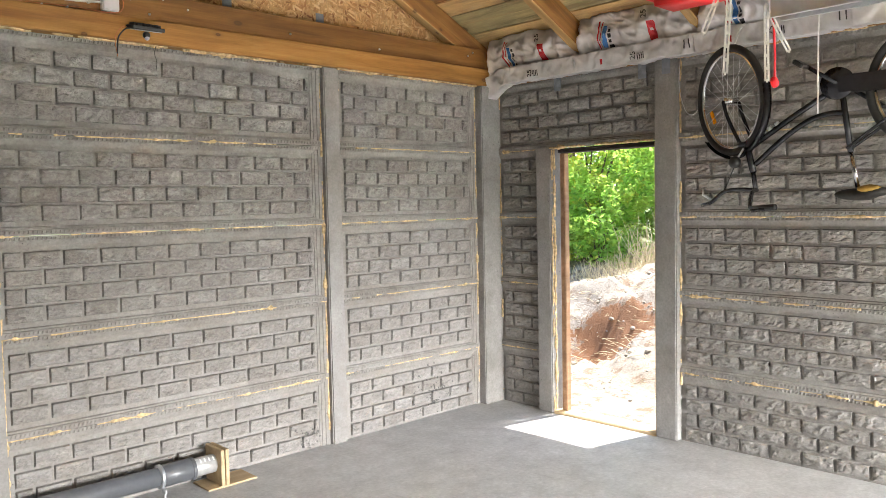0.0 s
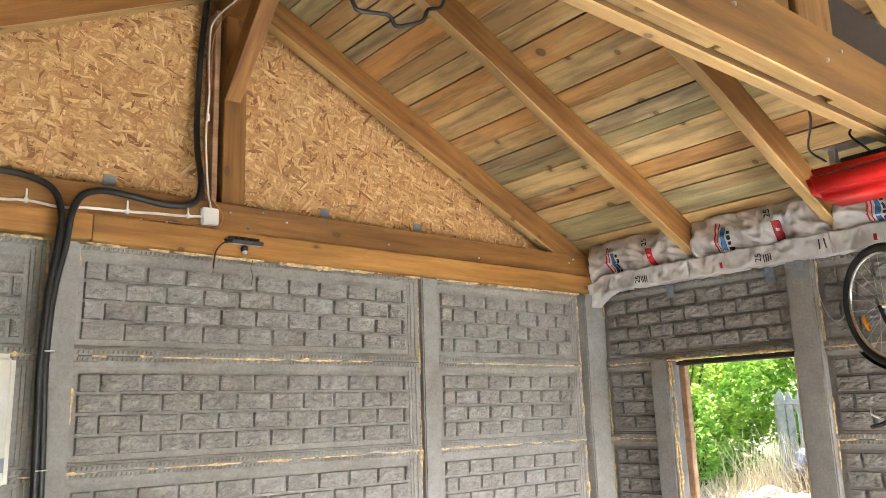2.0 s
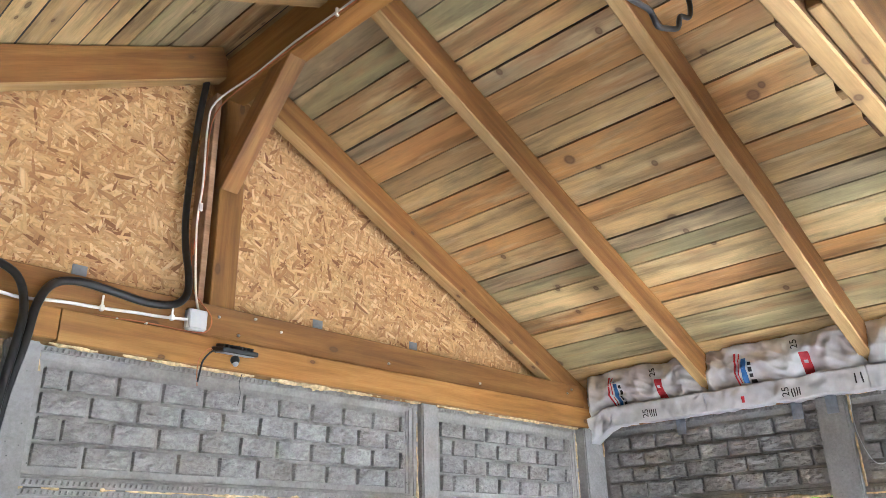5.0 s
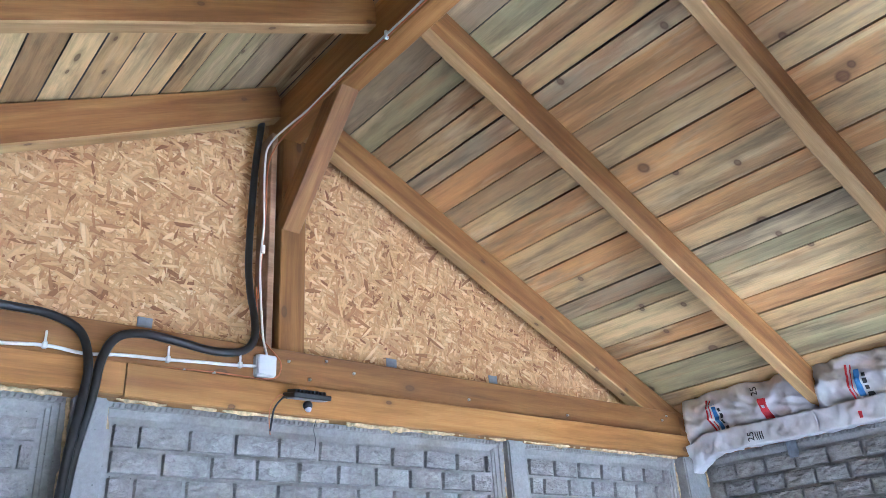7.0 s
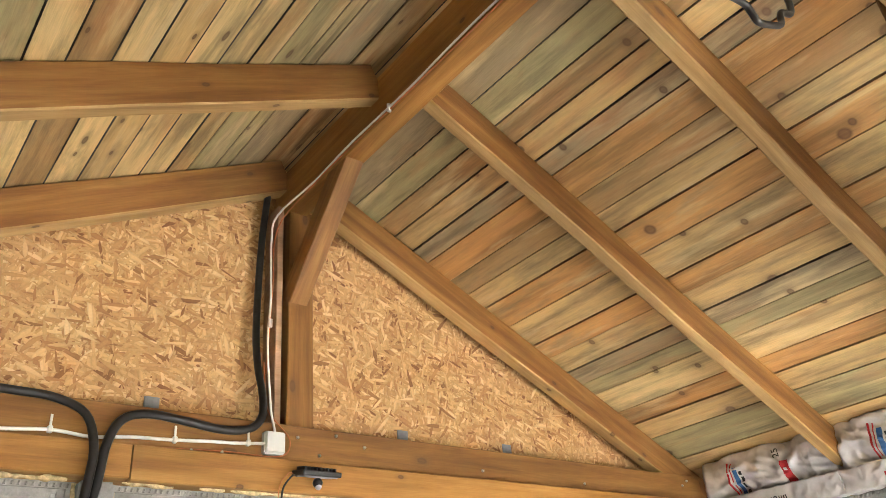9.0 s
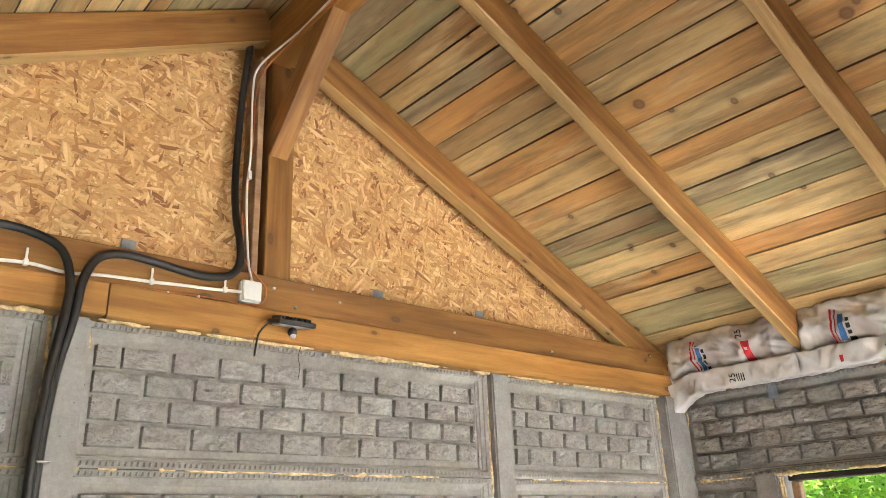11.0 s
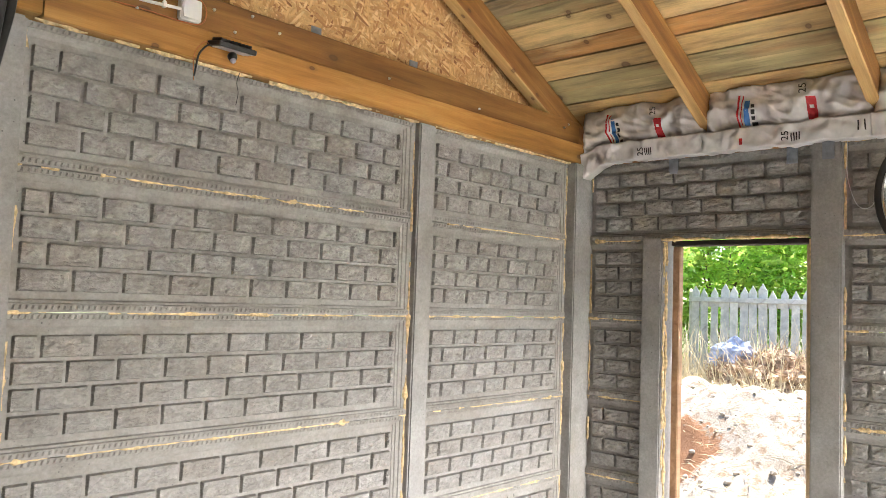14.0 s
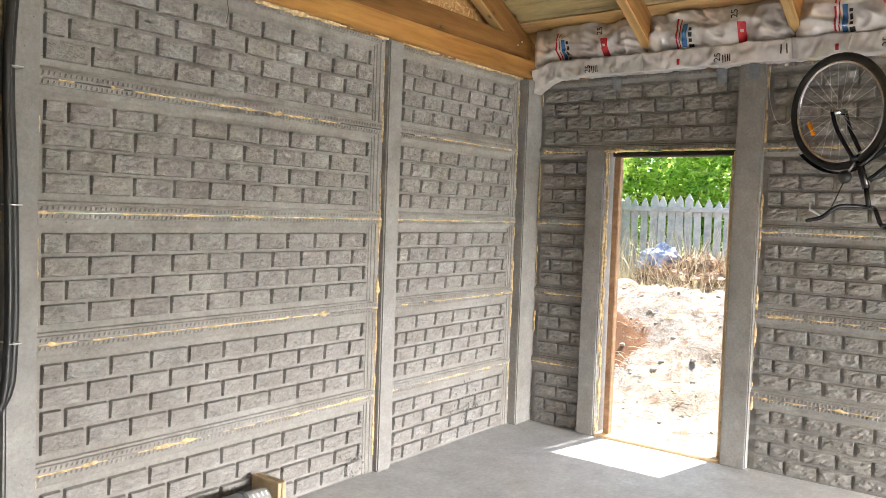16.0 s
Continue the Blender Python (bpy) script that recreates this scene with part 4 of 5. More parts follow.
op.location += Vector((-0.065, 0.055, 0.01))
op2 = thing("door_opener", (3.17, 2.0, 2.28), "red plastic garage door opener with a black housing above", "door opener", "garage door openers")
smooth(part("cover", local(rounded_body(3.05, 3.30, 1.72, 2.18, 2.352, 2.468, 0.03, 4, 0.02), op2), M_RED, op2))
part("housing", local(box_bm(3.08, 3.27, 1.70, 2.05, 2.469, 2.486, 0.006, 2), op2), M_BLACK, op2, "black housing")
for y in (1.80, 2.10):
    part("mounting_strap", local(box_bm(3.15, 3.18, y - 0.012, y + 0.012, 2.47, 2.56, 0.002), op2), M_STEEL, op2, "steel strap")
part("strap_bar", local(box_bm(3.13, 3.20, 1.79, 2.12, 2.545, 2.553, 0.001), op2), M_STEEL, op2)
part("guide_rail", local(box_bm(3.15, 3.20, SOUTH + 0.02, 1.71, 2.36, 2.40, 0.004), op2), M_STEEL, op2, "galvanised guide rail")
part("print_bar", local(box_bm(3.046, 3.052, 1.86, 2.13, 2.432, 2.436), op2), M_INK_BLACK, op2, "thin dark printed line")
part("print_bar", local(box_bm(3.046, 3.052, 1.84, 1.88, 2.440, 2.450), op2), M_WHITE, op2, "small pale printed mark")
for i, pts in enumerate(([(3.10, 2.10, 2.49), (3.02, 2.12, 2.53), (2.8, 2.0, 2.56), (2.62, 1.95, 2.62)], [(3.1, 1.95, 2.49), (3.08, 2.0, 2.56), (3.1, 1.97, 2.60)], [(3.2, 1.80, 2.49), (3.3, 1.78, 2.55), (3.36, 1.80, 2.68), (3.30, 1.80, 2.74)])):
    ob = tube("opener_wire", pts, 0.004, M_BLACK)
    tagged(ob, "thin black wire above the red opener", "wire", "opener wires")
ob = tube("release_cord", [(3.175, 1.69, 2.375), (3.12, 1.68, 2.345), (3.06, 1.63, 2.30), (3.035, 1.605, 2.1), (3.034, 1.604, 1.99)], 0.004, M_REDCORD)
tagged(ob, "red release cord with a knotted end under the opener rail", "cord")
bm = bmesh.new()
bmesh.ops.create_icosphere(bm, subdivisions=2, radius=0.015)
for v in bm.verts:
    v.co *= 1 + 0.3 * noise.noise(v.co * 60)
    v.co.z *= 1.4
part("cord_handle", bm, M_REDCORD, ob, "small red knotted handle", pose(3.034, 1.604, 1.973))

# door track with perforated hangers
track = thing("door_track", (1.80, 1.06, 1.93), "galvanised garage door track with white perforated hanger strips", "door track")
bm = bmesh.new()
for x0, x1, z0, z1 in ((1.775, 1.785, 1.918, 1.965), (1.775, 1.83, 1.962, 1.968), (1.822, 1.83, 1.918, 1.965)):
    add_box(bm, x0, x1, SOUTH + 0.02, 1.06, z0, z1)
part("rail", local(bm, track), M_STEEL, track)


def strip_bm(length):
    """A flat hanger strip with a row of slots, hanging down from the origin."""
    bm = bmesh.new()
    w, n = 0.010, int(length / 0.024)
    add_box(bm, -w / 2, -w / 2 + 0.0035, -0.001, 0.001, -length, 0)
    add_box(bm, w / 2 - 0.0035, w / 2, -0.001, 0.001, -length, 0)
    for k in range(n + 1):
        z = -length * k / n
        add_box(bm, -w / 2 + 0.0035, w / 2 - 0.0035, -0.001, 0.001, z - 0.003, z + 0.003)
    return bm


for x, y, z, ang in ((1.625, 1.07, 1.945, 3), (1.60, 1.075, 1.945, 22), (1.778, 1.07, 1.945, -1), (1.795, 1.07, 1.93, -27)):
    part("hanger_strip", strip_bm(0.15 if abs(ang) < 10 else 0.085), M_CREAM, track, "white perforated strip", Matrix.Translation(Vector((x, y, z)) - Vector(track.location)) @ pose(0, 0, 0, 0, ang, -45))
part("hanger_arm", local(box_bm(1.66, 1.83, 1.04, 1.058, 1.955, 1.967, 0.002), track), M_STEEL, track, "steel cross arm")
part("hanger_rod", local(box_bm(1.795, 1.805, 0.90, 0.91, 1.965, 3.75), track), M_STEEL, track, "thin steel rod up to the roof")
# short track close by, on edge, under the cross ties
short = thing("short_rail", (1.4, 1.2, 2.31), "short steel rail with a pressed bracket, hung under the roof", "rail")
part("rail", local(box_bm(1.31, 2.3, 1.185, 1.235, 2.29, 2.33, 0.006), short), M_RAIL, short, "dull brown steel channel")
bm = box_bm(1.235, 1.32, 1.20, 1.30, 2.296, 2.304, 0.002)
add_box(bm, 1.25, 1.275, 1.30, 1.315, 2.27, 2.304)
add_box(bm, 1.29, 1.315, 1.30, 1.315, 2.27, 2.304)
part("bracket", local(bm, short), M_STEEL, short, "pressed steel bracket with two tabs")
part("hanger_rod", local(box_bm(2.2, 2.21, 1.20, 1.21, 2.33, 3.8), short), M_STEEL, short)
short.location += Vector((0.02, -0.05, 0.035))


# ---- insulation sacks stuffed along the eaves ----
def sack(y0, y1, seed, droop=False):
    """A folded white sack on the wall head: upper bulge and folded lower flap, with printed marks."""
    wd = y1 - y0
    ob = thing("insulation_sack", (4.62, (y0 + y1) / 2, 2.43), "crumpled white insulation sack with red and blue print under the eave" if not droop else "crumpled white insulation sack with a drooping corner under the eave", "sack", "insulation sacks")
    c = Vector(ob.location)

    def crease(a, b, k):
        # crumpled film: flat facets that meet in sharp ridges
        p, q = noise.noise(Vector((a, b, k))), noise.noise(Vector((a * 0.8 + 9, b * 1.3 - a * 0.5, k + 5)))
        return 0.8 - 2.2 * max(abs(p), abs(q) * 0.8, 0.10)

    def body(s, t, off=0.0):
        # s along the sack from north to south, t from the top (0) down to the fold (1)
        y = y1 - s * wd
        edge = min(s, 1 - s)
        pinch = min(1.0, edge / 0.06) ** 0.5
        z = 2.795 - 0.245 * t - 0.02 * (1 - pinch) + 0.022 * noise.noise(Vector((s * 5, seed, 2))) * (1 - t)
        if droop:
            z -= 0.07 * max(0, 0.2 - s) / 0.2 * t
        x = 4.69 - 0.075 * math.sin(math.pi * min(1, 0.12 + t * 0.8)) * pinch - off
        x -= 0.040 * crease(s * wd * 5.5, t * 1.6, seed) * pinch + 0.018 * crease(s * wd * 13 - t * 2, t * 3.5 + s * 2, seed + 7)
        return Vector((x, y, z)) - c

    def flap(s, t, off=0.0):
        y = y1 - s * wd
        edge = min(s, 1 - s)
        z = 2.56 - 0.118 * t + 0.009 * noise.noise(Vector((s * 6, seed, 8))) + 0.008 * t * noise.noise(Vector((s * 17, seed, 11)))
        if droop:
            k = max(0, 0.24 - s) / 0.24
            z -= 0.05 * k * t + 0.06 * k * k
        x = 4.628 + 0.016 * t - (0.035 if droop and s < 0.3 else 0.016) * crease(s * wd * 6, t * 0.8, seed + 20) - 0.010 * crease(s * wd * 17 + t, t * 1.6, seed + 33) - off
        return Vector((x, y, z)) - c

    def sheet(fn, s0, s1, t0, t1, ns, nt, off, back):
        bm = bmesh.new()
        rows = [[bm.verts.new(fn(s0 + (s1 - s0) * i / ns, t0 + (t1 - t0) * j / nt, off)) for i in range(ns + 1)] for j in range(nt + 1)]
        for a, b in zip(rows, rows[1:]):
            for i in range(ns):
                bm.faces.new((a[i], b[i], b[i + 1], a[i + 1]))
        if back:
            geo = bmesh.ops.extrude_edge_only(bm, edges=[e for e in bm.edges if e.is_boundary])
            for v in geo["geom"]:
                if isinstance(v, bmesh.types.BMVert):
                    v.co.x = back - c.x
        bmesh.ops.recalc_face_normals(bm, faces=bm.faces)
        return bm

    def front(o, count):
        for p in o.data.polygons[:count]:
            p.use_smooth = True
        return o

    b = front(part("sack_body", sheet(body, 0, 1, 0, 1, 110, 30, 0, 4.80), M_SACK, ob), 110 * 30)
    f = front(part("folded_flap", sheet(flap, 0.0, 1.0, 0, 1, 110, 12, 0, 4.72), M_SACK, ob, "folded lower edge of the sack"), 110 * 12)
    for name, s0, s1, t0, t1, m in (("red_mark", 0.24, 0.252, 0.20, 0.95, M_INK_RED), ("red_mark", 0.265, 0.272, 0.22, 0.9, M_INK_RED), ("blue_mark", 0.285, 0.315, 0.35, 0.92, M_INK_BLUE),
                                    ("dark_mark", 0.325, 0.345, 0.45, 0.53, M_INK_BLACK), ("dark_mark", 0.325, 0.345, 0.57, 0.68, M_INK_BLACK), ("dark_mark", 0.325, 0.345, 0.72, 0.80, M_INK_BLACK), ("dark_mark", 0.325, 0.358, 0.85, 0.94, M_INK_BLACK),
                                    ("red_panel", 0.655, 0.705, 0.45, 0.92, M_INK_RED), ("small_mark", 0.668, 0.69, 0.62, 0.68, M_SACK)):
        part(name, sheet(body, s0, s1, t0, t1, 4, 8, 0.0035 if m is not M_SACK else 0.006, 0), m, b, "printed mark")
    for s0 in (0.56, 0.575, 0.59, 0.605):
        part("small_print", sheet(flap, s0, s0 + 0.007, 0.45, 0.82, 1, 4, 0.003, 0), M_INK_BLACK, f, "small printed mark")
    if not droop:
        part("red_mark", sheet(flap, 0.25, 0.27, 0.5, 0.8, 2, 4, 0.003, 0), M_INK_RED, f, "printed mark")
        for s0 in (0.93, 0.965):
            part("dark_mark", sheet(flap, s0, s0 + 0.008, 0.25, 0.7, 1, 4, 0.003, 0), M_INK_BLACK, f, "dark printed mark")
    txt = bpy.data.curves.new("weight_print", "FONT")
    txt.body, txt.size, txt.align_x, txt.align_y, txt.extrude = "25", 0.055, "CENTER", "CENTER", 0.0005
    tmp = bpy.data.objects.new("weight_print", txt)
    scene.collection.objects.link(tmp)
    dg = bpy.context.evaluated_depsgraph_get()
    me = bpy.data.meshes.new_from_object(tmp.evaluated_get(dg))
    bpy.data.objects.remove(tmp)
    me.materials.append(M_INK_BLACK)
    for fn, s, t, par in ((body, 0.64, 0.26, b), (flap, 0.53, 0.6, f)):
        o = new("weight_print", me)
        o.parent = par
        p = fn(s, t)
        near = min(fn(s + ds, t + dt).x for ds in (-0.02, 0, 0.02) for dt in (-0.1, 0, 0.1))
        o.matrix_basis = Matrix(((0, 0, -1, near - 0.003), (0, 1, 0, p.y), (1, 0, 0, p.z), (0, 0, 0, 1)))
    return ob


sack(3.70, 4.525, 1, True)
sack(2.80, 3.70, 2)
sack(1.90, 2.80, 3)
sack(0.98, 1.90, 4)
ob = part("wall_plate", box_bm(4.70, 4.86, -4.2, 4.49, 2.4455, 2.555, 0.004), M_BEAM)
tagged(ob, "timber wall plate under the sacks", "beam", kind="structure")
for y in (3.92, 3.22, 3.02):
    ob = part("hanging_tape", box_bm(4.683 if y < 3.1 else 4.727, 4.687 if y < 3.1 else 4.733, y - 0.03, y + 0.03, 2.35, 2.45, 0.001), M_TAPE)
    tagged(ob, "grey tape tab hanging below a sack", "tape", "tape tabs")

# ---- solar inverter and fuse box on the north wall ----
inv = thing("inverter", (0.75, 4.50, 1.4), "cream wall-mounted inverter with a dark label strip", "inverter")
part("casing", local(box_bm(0.52, 0.985, 4.41, 4.55, 1.405, 1.935, 0.025, 3), inv), M_CREAM, inv)
part("label_strip", local(box_bm(0.60, 0.965, 4.4065, 4.412, 1.475, 1.53, 0.001), inv), M_TAPE, inv, "dark grey label strip")
part("red_mark", local(box_bm(0.90, 0.92, 4.405, 4.407, 1.495, 1.505), inv), M_INK_RED, inv, "small red printed mark")
for x in (0.62, 0.80):
    smooth(part("cable_gland", local(box_bm(x, x + 0.03, 4.46, 4.49, 1.36, 1.406, 0.008, 2), inv), M_BLACK, inv))
part("wall_bracket", local(box_bm(0.56, 0.94, 4.55, 4.572, 1.5, 1.85, 0.002), inv), M_STEEL, inv)
for x in (0.635, 0.815):
    ob = tube("inverter_cable", [(x, 4.475, 1.37), (x + 0.005, 4.48, 1.28), (x + 0.01, 4.49, 1.2)], 0.008, M_WHITE)
    tagged(ob, "short white cable below the inverter", "cable")
fb = thing("fuse_box", (0.8, 4.5, 0.85), "white fuse box with a tinted green cover", "fuse box")
part("casing", local(box_bm(0.55, 1.015, 4.46, 4.57, 0.86, 1.20, 0.008, 2), fb), M_WHITE, fb)
part("cover", local(box_bm(0.57, 1.0, 4.435, 4.465, 0.955, 1.095, 0.006, 2), fb), M_TEAL, fb, "dark green tinted cover")
part("trunking", local(box_bm(0.45, 1.04, 4.44, 4.565, 0.79, 0.855, 0.004), fb), M_WHITE, fb, "white cable trunking")

# ---- drain pipe with its plywood flange on the floor ----
dp = thing("drain_pipe", (1.9, 4.44, 0.0), "dark grey plastic pipe with a pale sleeve in a plywood flange", "pipe")


def pipe(name, x0, x1, r, m, label="", yz=(4.44, 0.125), tilt=0.0):
    bm = bmesh.new()
    bmesh.ops.create_cone(bm, cap_ends=True, segments=28, radius1=r, radius2=r, depth=x1 - x0)
    bmesh.ops.bevel(bm, geom=[e for e in bm.edges if abs((e.verts[0].co - e.verts[1].co).z) < 1e-5], offset=0.003, segments=1, affect="EDGES")
    return smooth(part(name, bm, m, dp, label, Matrix.Translation((0.5 * (x0 + x1) - 1.9, yz[0] - 4.44, yz[1])) @ pose(0, 0, 0, 0, 90, 0)))


pipe("pipe_run", 0.75, 2.0, 0.052, M_PIPE)
pipe("pipe_socket", 1.99, 2.17, 0.060, M_PIPE, "thicker grey pipe socket")
pipe("pipe_collar", 2.155, 2.175, 0.064, M_PIPE)
pipe("sleeve", 2.17, 2.30, 0.052, M_PIPE_END, "pale scuffed sleeve with printed marks")
pipe("clamp_ring", 1.975, 1.995, 0.066, M_STEEL, "steel pipe clamp")
part("clamp_lug", local(box_bm(1.978, 1.992, 4.36, 4.40, 0.05, 0.075, 0.003), dp), M_STEEL, dp)
part("clamp_bolt", local(box_bm(1.981, 1.989, 4.372, 4.38, 0.0, 0.065), dp), M_STEEL, dp, "bolt standing on the floor")
for x in (2.298, 2.325):
    part("plywood_plate", local(box_bm(x, x + 0.022, 4.345, 4.535, 0.012, 0.215, 0.003), dp), M_PALE, dp, "square plywood plate")
part("plywood_base", local(box_bm(2.22, 2.52, 4.35, 4.54, 0.0, 0.011, 0.002), dp), M_PALE, dp, "thin plywood offcut on the floor")
for k in range(4):
    part("print_bar", box_bm(-0.004, 0.004, -0.012, 0.012, -0.001, 0.001), M_WHITE, dp, "pale printed mark", pose(2.205 + k * 0.025 - 1.9, -0.036, 0.125 + 0.040, 42, 0, 0))

dp.location.x -= 0.06


# ---- bicycle hung upside down on the east wall ----
bike = thing("bicycle", (4.50, 2.0, 1.5), "old black city bicycle hung upside down on the wall", "bicycle")
bo = Vector(bike.location)


def rod(name, pts, r, m, parent=bike, label="", bend=False):
    return tube(name, [Vector(p) - bo for p in pts], r, m, parent, label, 8, bend)


def wheel(centre, normal, r):
    """Tyre, rim, hub and spokes."""
    m = Matrix.Translation(Vector(centre) - bo) @ Vector(normal).to_track_quat("Z", "Y").to_matrix().to_4x4()
    out = None
    for name, rad, tr, ma in (("tyre", r - 0.02, 0.021, M_TYRE), ("rim", r - 0.046, 0.011, M_CHROME)):
        bm = bmesh.new()
        n, s = 48, 8
        rings = [[bm.verts.new(((rad + tr * math.cos(b)) * math.cos(a), (rad + tr * math.cos(b)) * math.sin(a), tr * math.sin(b))) for b in [2 * math.pi * k / s for k in range(s)]] for a in [2 * math.pi * k / n for k in range(n)]]
        for i in range(n):
            for k in range(s):
                bm.faces.new((rings[i][k], rings[(i + 1) % n][k], rings[(i + 1) % n][(k + 1) % s], rings[i][(k + 1) % s]))
        if out is None:
            out = new("wheel")
            out.parent, out.matrix_basis = bike, m
        smooth(part(name, bm, ma, out))
    bm = bmesh.new()
    bmesh.ops.create_cone(bm, cap_ends=True, segments=12, radius1=0.02, radius2=0.02, depth=0.09)
    smooth(part("hub", bm, M_CHROME, out))
    bm = bmesh.new()
    for k in range(28):
        a = 2 * math.pi * k / 28
        p0 = Vector((0.02 * math.cos(a + (0.9 if k % 2 else -0.9)), 0.02 * math.sin(a + (0.9 if k % 2 else -0.9)), 0.03 if k % 4 < 2 else -0.03))
        p1 = Vector(((r - 0.05) * math.cos(a), (r - 0.05) * math.sin(a), 0))
        mm, ln = axis_pose(p0, p1)
        add_box(bm, 0, ln, -0.0007, 0.0007, -0.0007, 0.0007, mm)
    part("spokes", bm, M_STEEL, out)["kind"] = "stuff"
    part("reflector", box_bm(-0.012, 0.012, -0.04, 0.04, -0.006, 0.006, 0.003), M_ORANGE, out, "orange spoke reflector", Matrix.Rotation(-0.4, 4, "Z") @ Matrix.Translation((r * 0.62, 0, 0)))
    return out


front_hub, crown, head = Vector((4.54, 2.52, 2.115)), Vector((4.50, 2.405, 1.86)), Vector((4.475, 2.355, 1.70))
wheel(front_hub, (0.87, -0.48, 0.08), 0.315)
bb, rear_hub = Vector((4.50, 1.905, 2.13)), Vector((4.50, 1.46, 2.09))
wheel(rear_hub, (1, 0.03, 0), 0.325)
side = Vector((0.87, -0.48, 0.08)) * 0.05
for s in (-1, 1):
    rod("fork_blade", [front_hub + side * s, front_hub + side * s + Vector((0, -0.03, -0.10)), crown + side * s * 0.8], 0.0105, M_FRAMEPAINT, bend=True)
    rod("chain_stay", [bb + Vector((0.035 * s, 0, 0)), rear_hub + Vector((0.055 * s, 0, 0))], 0.010, M_FRAMEPAINT)
    rod("seat_stay", [Vector((4.50 + 0.03 * s, 1.865, 1.80)), rear_hub + Vector((0.055 * s, 0, 0))], 0.008, M_FRAMEPAINT)
rod("fork_crown", [crown - side, crown + side], 0.015, M_FRAMEPAINT)
rod("head_tube", [crown, head], 0.019, M_FRAMEPAINT)
rod("down_tube", [crown + Vector((0, -0.01, -0.03)), Vector((4.495, 2.15, 1.985)), bb], 0.0155, M_FRAMEPAINT)
rod("curved_tube", [head + Vector((0, -0.01, 0.04)), Vector((4.49, 2.2, 1.87)), Vector((4.495, 2.07, 1.955)), Vector((4.50, 1.97, 1.985)), Vector((4.50, 1.88, 1.985))], 0.0145, M_FRAMEPAINT, bend=True)
for t in (0.25, 0.33):
    p = crown.lerp(bb, t)
    rod("pale_band", [p, p + (bb - crown) * 0.035], 0.0165, M_WHITE, label="pale band on the frame tube")
rod("seat_tube", [bb, Vector((4.50, 1.855, 1.78))], 0.0155, M_FRAMEPAINT)
rod("seat_post", [Vector((4.50, 1.855, 1.80)), Vector((4.50, 1.82, 1.60))], 0.0125, M_CHROME)
bm = bmesh.new()
bmesh.ops.create_uvsphere(bm, u_segments=20, v_segments=12, radius=1)
for v in bm.verts:
    k = 0.35 + 0.65 * (0.5 - 0.5 * v.co.y)
    v.co = Vector((v.co.x * 0.085 * k, v.co.y * 0.135, v.co.z * 0.032 + (0.012 if v.co.y < -0.3 else 0)))
smooth(part("saddle", bm, M_SADDLE, bike, "black sprung saddle", Matrix.Translation(Vector((4.50, 1.80, 1.565)) - bo)))
bm = bmesh.new()
bmesh.ops.create_icosphere(bm, subdivisions=2, radius=1)
for v in bm.verts:
    v.co = Vector((v.co.x * 0.05, v.co.y * 0.06, v.co.z * 0.022)) * (1 + 0.2 * noise.noise(v.co * 2))
smooth(part("saddle_patch", bm, M_OCHRE, bike, "worn ochre patch under the saddle", Matrix.Translation(Vector((4.48, 1.76, 1.592)) - bo)))
for a, b, nm in ((0.0, 0.165, "crank"), (math.pi, 0.165, "crank")):
    tip = bb + Vector((-0.07 if a == 0 else 0.07, 0.155 if a == 0 else -0.155, 0.11 if a == 0 else -0.11))
    rod("crank", [bb + Vector((-0.06 if a == 0 else 0.06, 0, 0)), tip], 0.011, M_FRAMEPAINT)
    part("pedal", box_bm(-0.045, 0.045, -0.03, 0.03, -0.012, 0.012, 0.006), M_BLACK, bike, "", Matrix.Translation(tip + Vector((-0.05 if a == 0 else 0.05, 0, 0)) - bo) @ pose(0, 0, 0, 35, 0, 0))
bm = bmesh.new()
bmesh.ops.create_cone(bm, cap_ends=True, segments=30, radius1=0.082, radius2=0.082, depth=0.02)
smooth(part("chain_guard", bm, M_FRAMEPAINT, bike, "round black chain guard", Matrix.Translation(bb + Vector((-0.05, 0, 0)) - bo) @ pose(0, 0, 0, 0, 90, 0)))
part("chain_case", box_bm(-0.012, 0.012, -0.46, 0.0, -0.055, 0.04, 0.008, 2), M_FRAMEPAINT, bike, "long black chain case", Matrix.Translation(bb + Vector((-0.05, 0, 0.0)) - bo))
stem = Vector((4.46, 2.335, 1.60))
rod("stem", [head, stem], 0.013, M_FRAMEPAINT)
rod("handlebar", [Vector((4.40, 2.62, 1.52)), Vector((4.36, 2.54, 1.54)), Vector((4.38, 2.46, 1.60)), stem, Vector((4.30, 2.28, 1.585)), Vector((4.16, 2.22, 1.50)), Vector((4.10, 2.12, 1.50))], 0.011, M_FRAMEPAINT, bend=True, label="bent black handlebar")
rod("grip", [Vector((4.16, 2.22, 1.50)), Vector((4.08, 2.06, 1.51))], 0.016, M_BLACK)
rod("brake_lever", [Vector((4.38, 2.54, 1.545)), Vector((4.37, 2.60, 1.58)), Vector((4.37, 2.60, 1.62))], 0.007, M_STEEL)
bm = bmesh.new()
bmesh.ops.create_uvsphere(bm, u_segments=14, v_segments=10, radius=0.035)
smooth(part("head_lamp", bm, M_BLACK, bike, "round black head lamp", Matrix.Translation(Vector((4.47, 2.46, 1.76)) - bo)))
rod("lamp_stay", [crown, Vector((4.47, 2.46, 1.76))], 0.006, M_STEEL)
rod("brake_cable", [Vector((4.47, 2.46, 1.74)), Vector((4.44, 2.50, 1.62)), Vector((4.40, 2.52, 1.56))], 0.003, M_BLACK, bend=True)
bm = bmesh.new()
n, rr = 22, 0.325
